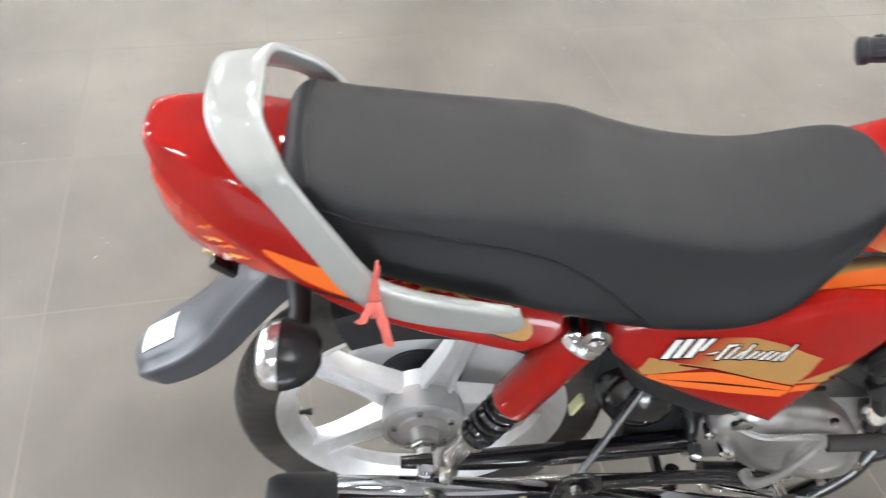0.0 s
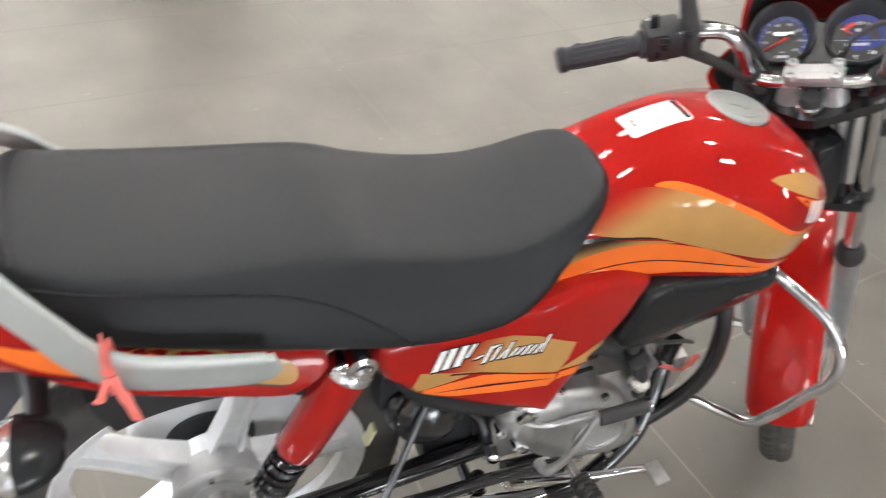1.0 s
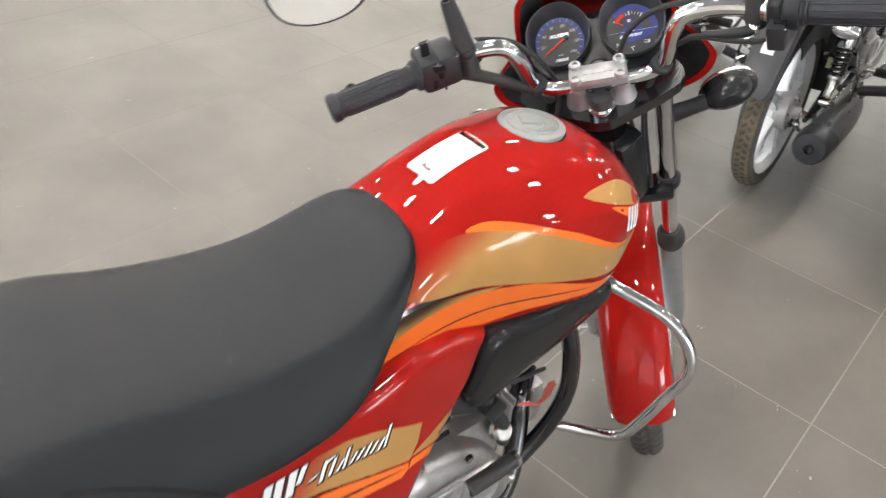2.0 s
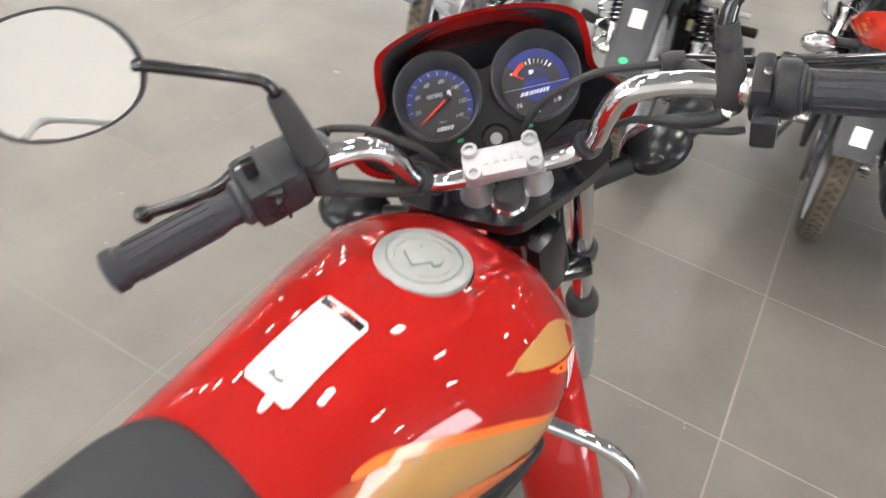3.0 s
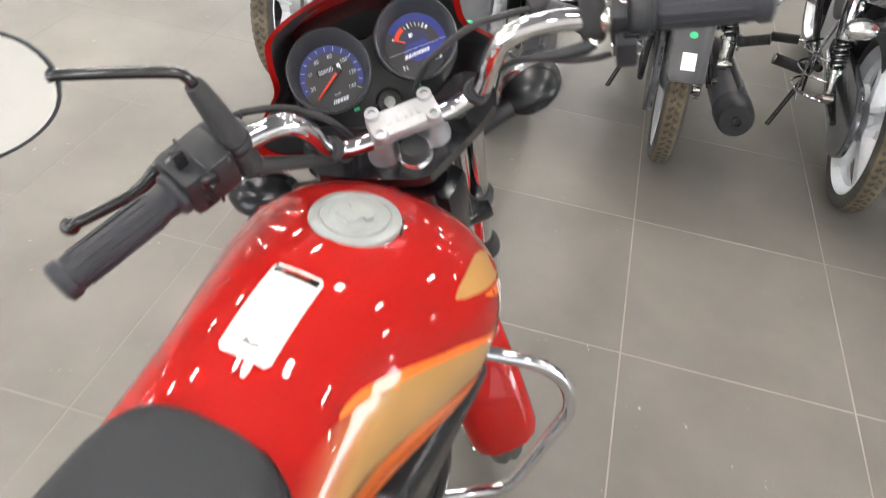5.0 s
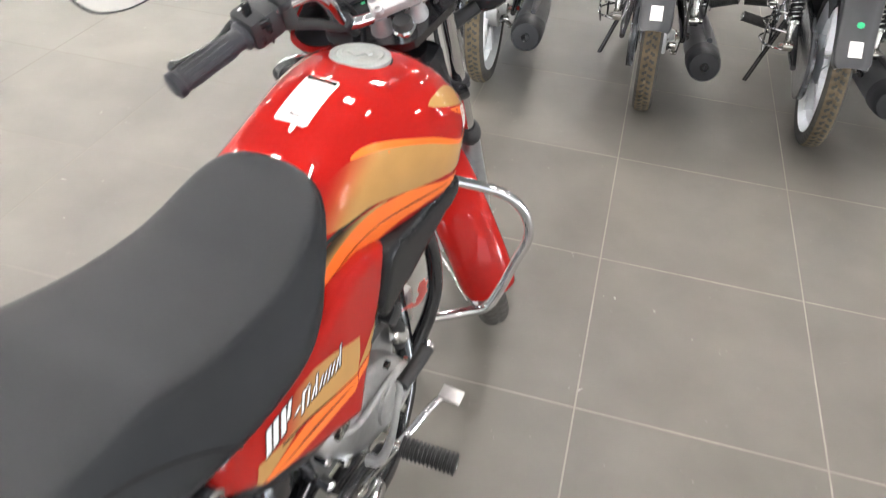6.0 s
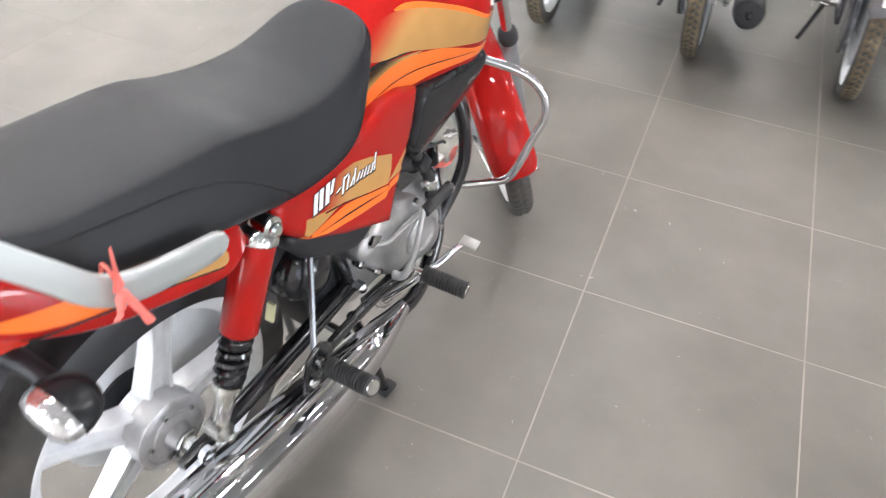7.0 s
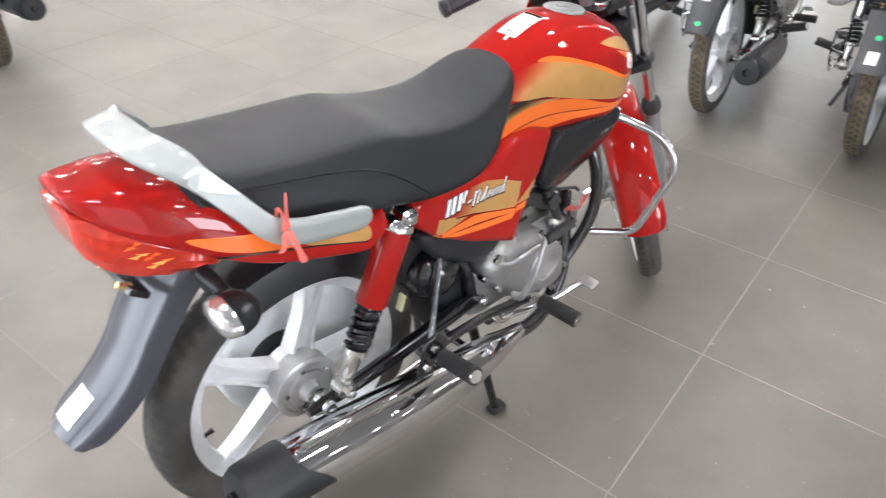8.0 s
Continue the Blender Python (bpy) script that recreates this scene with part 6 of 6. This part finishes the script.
    seam = [(0.3141, 0.6985), (0.3621, 0.6895), (0.4313, 0.6690), (0.4834, 0.656), (0.4834, 0.6535), (0.4313, 0.6665), (0.3621, 0.6865), (0.3141, 0.6950)]
    for o, m, lift in ((gold, SIDEFADE, 0.0010), (orange, ORANGE, 0.0012), (tip, GOLD, 0.0014), (gold2, GOLD, 0.0010), (strip, ORANGE, 0.0012), (wave, DARKRED, 0.0018), (seam, DARKRED, 0.0018)):
        part("stripe_film", film(o, side, lift, smooth=1, **k), m, side)
    # the model mark: two slanted strokes, then a run of narrow ones
    marks = [(0.286, 0.010, 0.708, 0.742), (0.300, 0.010, 0.709, 0.743), (0.316, 0.010, 0.710, 0.744), (0.331, 0.007, 0.722, 0.744), (0.344, 0.008, 0.716, 0.721)]
    marks += [(0.358, 0.005, 0.706, 0.734), (0.366, 0.008, 0.729, 0.734), (0.370, 0.0045, 0.708, 0.730), (0.380, 0.0045, 0.708, 0.722), (0.389, 0.004, 0.707, 0.734), (0.398, 0.0045, 0.708, 0.722), (0.407, 0.0045, 0.708, 0.721), (0.417, 0.0045, 0.706, 0.722), (0.426, 0.0045, 0.706, 0.720), (0.436, 0.0045, 0.704, 0.720), (0.446, 0.0035, 0.704, 0.734)]
    for x, w, z0, z1 in marks:
        part("emblem", film([(x, z0), (x + w, z0), (x + w + 0.011, z1), (x + 0.011, z1)], side, 0.0018, 0.02, 1, **k), WHITEFILM, side)
        part("emblem_edge", film([(x - 0.002, z0 - 0.003), (x + w + 0.002, z0 - 0.003), (x + w + 0.014, z1 + 0.001), (x + 0.010, z1 + 0.001)], side, 0.0015, 0.02, 1, **k), BLACKFILM, side)
    orange = [(-0.200, 0.862), (-0.15, 0.852), (-0.08, 0.833), (-0.02, 0.815), (-0.015, 0.788), (-0.09, 0.806), (-0.155, 0.830)]
    gold = [(-0.022, 0.815), (0.05, 0.790), (0.108, 0.768), (0.106, 0.742), (0.05, 0.758), (-0.022, 0.788)]
    line = [(-0.178, 0.828), (-0.10, 0.808), (0.0, 0.777), (0.10, 0.741), (0.10, 0.739), (0.0, 0.7745), (-0.10, 0.8055), (-0.170, 0.822)]
    for o, m, lift in ((orange, ORANGE, 0.0008), (gold, GOLD, 0.0012), (line, BLACKFILM, 0.0016)):
        part("stripe_film", film(o, tail, lift, smooth=1 if m is BLACKFILM else 4, **k), m, tail)
# caution label on the tank
INK = mat("grey_ink", (0.20, 0.19, 0.19), 0.6)
plane = (V((0.638, -0.005, 1.2)), V((0, -1, 0)), V((1, 0, 0)), V((0, 0, -1)))
h, w = 0.045, 0.0255
corner = [(-w, -h + 0.004), (-w + 0.004, -h), (w - 0.004, -h), (w, -h + 0.004), (w, h - 0.004), (w - 0.004, h), (-w + 0.004, h), (-w, h - 0.004)]
label = part("caution_label", film(corner, tank, 0.0008, 0.012, 1, plane=plane), PAPER, tank, "white paper caution label")
part("label_band", film([(-w + 0.003, h - 0.0105), (w - 0.003, h - 0.0105), (w - 0.003, h - 0.003), (-w + 0.003, h - 0.003)], tank, 0.0017, 0.01, 1, plane=plane), BLACKFILM, label)
tilt = axes((0, -1, 0), (1, 0, 0.08)).to_4x4()
lettering("CAUTION", 0.0062, Matrix.Translation((0.638 + h - 0.0068, -0.005, 0.9800)) @ tilt, NEEDLE, "caution_word", label)
for i in range(11):
    z = h - 0.0165 - 0.0052 * i
    for x0, x1 in ((-0.020, -0.020 + 0.012 + 0.006 * math.sin(i * 1.9)), (0.002, 0.010 + 0.009 * abs(math.sin(i * 2.7)))):
        if i in (3, 7) and x0 > 0:
            continue
        part("printed_line", film([(x0, z), (x1, z), (x1, z + 0.0013), (x0, z + 0.0013)], tank, 0.0022, 0.01, 1, plane=plane), INK, label)
picture = [(-0.009, -h + 0.011), (0.004, -h + 0.010), (0.010, -h + 0.012), (0.006, -h + 0.015), (0.0, -h + 0.013), (-0.006, -h + 0.017)]
part("printed_picture", film(picture, tank, 0.0016, 0.01, 1, plane=plane), INK, label)
tab = [(0.004, -h), (0.012, -h), (0.0125, -h - 0.007), (0.0105, -h - 0.0125), (0.0070, -h - 0.0125), (0.0045, -h - 0.007)]
part("label_tab", film(tab, tank, 0.0009, 0.006, 1, plane=plane), PAPER, label)
part("paper_tag", film([(0.474, 0.486), (0.474, 0.506), (0.494, 0.508), (0.494, 0.488)], bpy.data.objects["clutch_cover"], 0.001, 0.02, 1), PAPER, bpy.data.objects["engine"], "small white paper tag")
hero.matrix_basis = pose(-0.58, -2.23, 0, 0, 0, 80.5)

# ribbon tied to the grab rail
def ribbon():
    root = empty("ribbon", "pinkish red plastic ribbon tied round the grab rail", "ribbon")
    bm = tube([(-0.078, -0.196, 0.836), (-0.076, -0.190, 0.882), (-0.074, -0.170, 0.886), (-0.074, -0.166, 0.840)], 0.0024, 8, 4, closed=True)
    part("knot", bm, RIBBON, root)
    for pts in ([(-0.076, -0.197, 0.862), (-0.068, -0.204, 0.838), (-0.060, -0.211, 0.806)], [(-0.077, -0.196, 0.864), (-0.077, -0.201, 0.895), (-0.075, -0.202, 0.930)], [(-0.078, -0.196, 0.86), (-0.085, -0.201, 0.846), (-0.092, -0.203, 0.834)]):
        rings = []
        sm = spline(pts, 6)
        for i, p in enumerate(sm):
            w = (0.0055 if pts[-1][2] < 0.85 else 0.0065 * (1.08 - i / len(sm))) * (1 + 0.10 * math.sin(i * 1.3))
            d = V((1, -0.3 * math.sin(i * 0.7), 0.1)).normalized()
            rings.append([V(p) - d * w, V(p) + V((0, -0.002, 0)), V(p) + d * w, V(p) + V((0, 0.001, 0))])
        part("ribbon_tail", skin(bmesh.new(), rings), RIBBON, root)
    return root


ribbon().matrix_basis = hero.matrix_basis.copy()

# a scrap of the same ribbon caught at the front of the engine
def ribbon_scrap():
    root = empty("ribbon_scrap", "crumpled scrap of red plastic ribbon on the engine", "ribbon")
    for k, pts in enumerate(([(0.775, -0.092, 0.497), (0.800, -0.104, 0.488), (0.822, -0.100, 0.486), (0.846, -0.092, 0.506)], [(0.806, -0.096, 0.480), (0.818, -0.106, 0.492), (0.836, -0.100, 0.512)])):
        rings = []
        for i, p in enumerate(spline(pts, 6)):
            w = 0.012 + 0.004 * math.sin(1.7 * i + k)
            d = V((0.25 * math.sin(i * 0.8), -0.55, 0.8)).normalized()
            rings.append([V(p) - d * w, V(p) + V((0, -0.003, 0.001)), V(p) + d * w, V(p) + V((0, 0.001, -0.001))])
        part("ribbon_fold", skin(bmesh.new(), rings), RIBBON, root)
    return root


ribbon_scrap().matrix_basis = hero.matrix_basis.copy()

# ---- the row of parked motorcycles beyond, each leaning on its side stand ----
DARKPAINT = mat("black_paint", (0.012, 0.012, 0.014), 0.2, coat=0.5, vary=0.1)
bike = empty("parked_motorcycle", "black motorcycle leaning on its side stand", "motorcycle", "parked motorcycles")
_, _, _, flap = build_motorcycle(bike, 0, DARKPAINT, DUSTYTYRE, False, GREYPLASTIC, CHROME)
stand(bike, False)
for k, z in enumerate((0.40, 0.47, 0.54)):
    part("guard_wire", tube([(0.08, 0.150, z - 0.02), (0.12, 0.215, z - 0.02), (0.26, 0.225, z - 0.05), (0.32, 0.160, z - 0.05)], 0.0045, 8), CHROME, bike, "chrome side guard wire")
part("guard_post", tube([(0.12, 0.212, 0.53), (0.13, 0.222, 0.42), (0.15, 0.215, 0.34)], 0.0045, 8), CHROME, bike)
mark = film([(0.012 * math.cos(a), 0.010 * math.sin(a)) for a in np.linspace(0, 2 * math.pi, 10, endpoint=False)], flap, 0.001, 0.02, 1, plane=(V((-0.30, 0, 0.668)) - V((0.75, 0, -0.66)) * 0.2, V((0, -1, 0)), V((0.66, 0, 0.75)), V((0.75, 0, -0.66))))
part("green_mark", mark, GREENMARK, flap, "round green inspection mark")


def parked(x, y, yaw, lean=4.5):
    """A pose with the rear tyre on the floor at (x, y): settled off the centre stand, leaning to its left."""
    drop = Matrix.Translation((1.30, 0, 0.3)) @ Matrix.Rotation(-math.asin(0.065 / 1.29), 4, "Y") @ Matrix.Translation((-1.30, 0, -0.3))
    return pose(x, y, -0.0005, 0, 0, yaw) @ pose(0, 0, 0, -lean) @ drop


bike.matrix_basis = parked(0.055, 0.45, 90)
high_label = film([(-0.020, -0.026), (0.020, -0.026), (0.020, 0.026), (-0.020, 0.026)], flap, 0.0016, 0.006, 1, plane=(V((-0.285, 0, 0.690)) - V((0.80, 0, -0.60)) * 0.2, V((0, -1, 0)), V((0.60, 0, 0.80)), V((0.80, 0, -0.60))))
low_mark = film([(0.013 * math.cos(a), 0.011 * math.sin(a)) for a in np.linspace(0, 2 * math.pi, 10, endpoint=False)], flap, 0.001, 0.02, 1, plane=(V((-0.352, 0, 0.588)) - V((0.62, 0, -0.78)) * 0.2, V((0, -1, 0)), V((0.78, 0, 0.62)), V((0.62, 0, -0.78))))
other = {}
for key, bm, m in (("paper_label", high_label, PAPER), ("green_mark", low_mark, GREENMARK)):
    other[key] = bpy.data.meshes.new(key)
    bm.to_mesh(other[key])
    bm.free()
    other[key].materials.append(m)
for x, y, yaw, swap in ((-0.61, 0.45, 92, True), (-1.33, 0.42, 91, True), (0.69, 0.40, 88, False), (1.36, 0.45, 90, False), (-3.62, -1.40, 170, False)):
    twin = copy_thing(bike, parked(x, y, yaw))
    for ob in twin.children_recursive:
        key = ob.name.split(".")[0]
        if swap and key in other:
            ob.data = other[key]

# ---- floor tiles: those near the walk one by one, the rest in one sheet ----
def tile_mesh():
    g, b, h = 0.0019, 0.0010, 0.0012
    bm = bmesh.new()
    e0, e1 = T / 2 - g, T / 2 - g - b
    rings = [[(sx * e, sy * e, z) for sx, sy in ((-1, -1), (1, -1), (1, 1), (-1, 1))] for e, z in ((e0, -h), (e0, -b * 0.6), (e1, 0.0))]
    skin(bm, rings, caps=False)
    bm.faces.new([v for v in bm.verts if v.co.z > -1e-6])
    bmesh.ops.recalc_face_normals(bm, faces=bm.faces)
    me = bpy.data.meshes.new("tile")
    bm.to_mesh(me)
    bm.free()
    me.materials.append(TILE)
    return me


tile = tile_mesh()
verts, faces = [], []
for i in range(round((X1 - X0) / T)):
    for j in range(round((Y1 - Y0) / T)):
        cx, cy = X0 + T * (i + 0.5), Y0 + T * (j + 0.5)
        if NEAR[0] < cx < NEAR[1] and NEAR[2] < cy < NEAR[3]:
            ob = new("tile", tile)
            ob.parent = floor
            ob.location = (cx, cy, 0)
        else:
            for p in tile.polygons:
                faces.append([len(verts) + v for v in p.vertices])
            verts += [(v.co.x + cx, v.co.y + cy, v.co.z) for v in tile.vertices]
me = bpy.data.meshes.new("far_tiles")
me.from_pydata(verts, [], faces)
me.materials.append(TILE)
ob = tagged(new("far_tiles", me), "grey stone-look floor tiles further off", kind="stuff")
ob.parent = floor
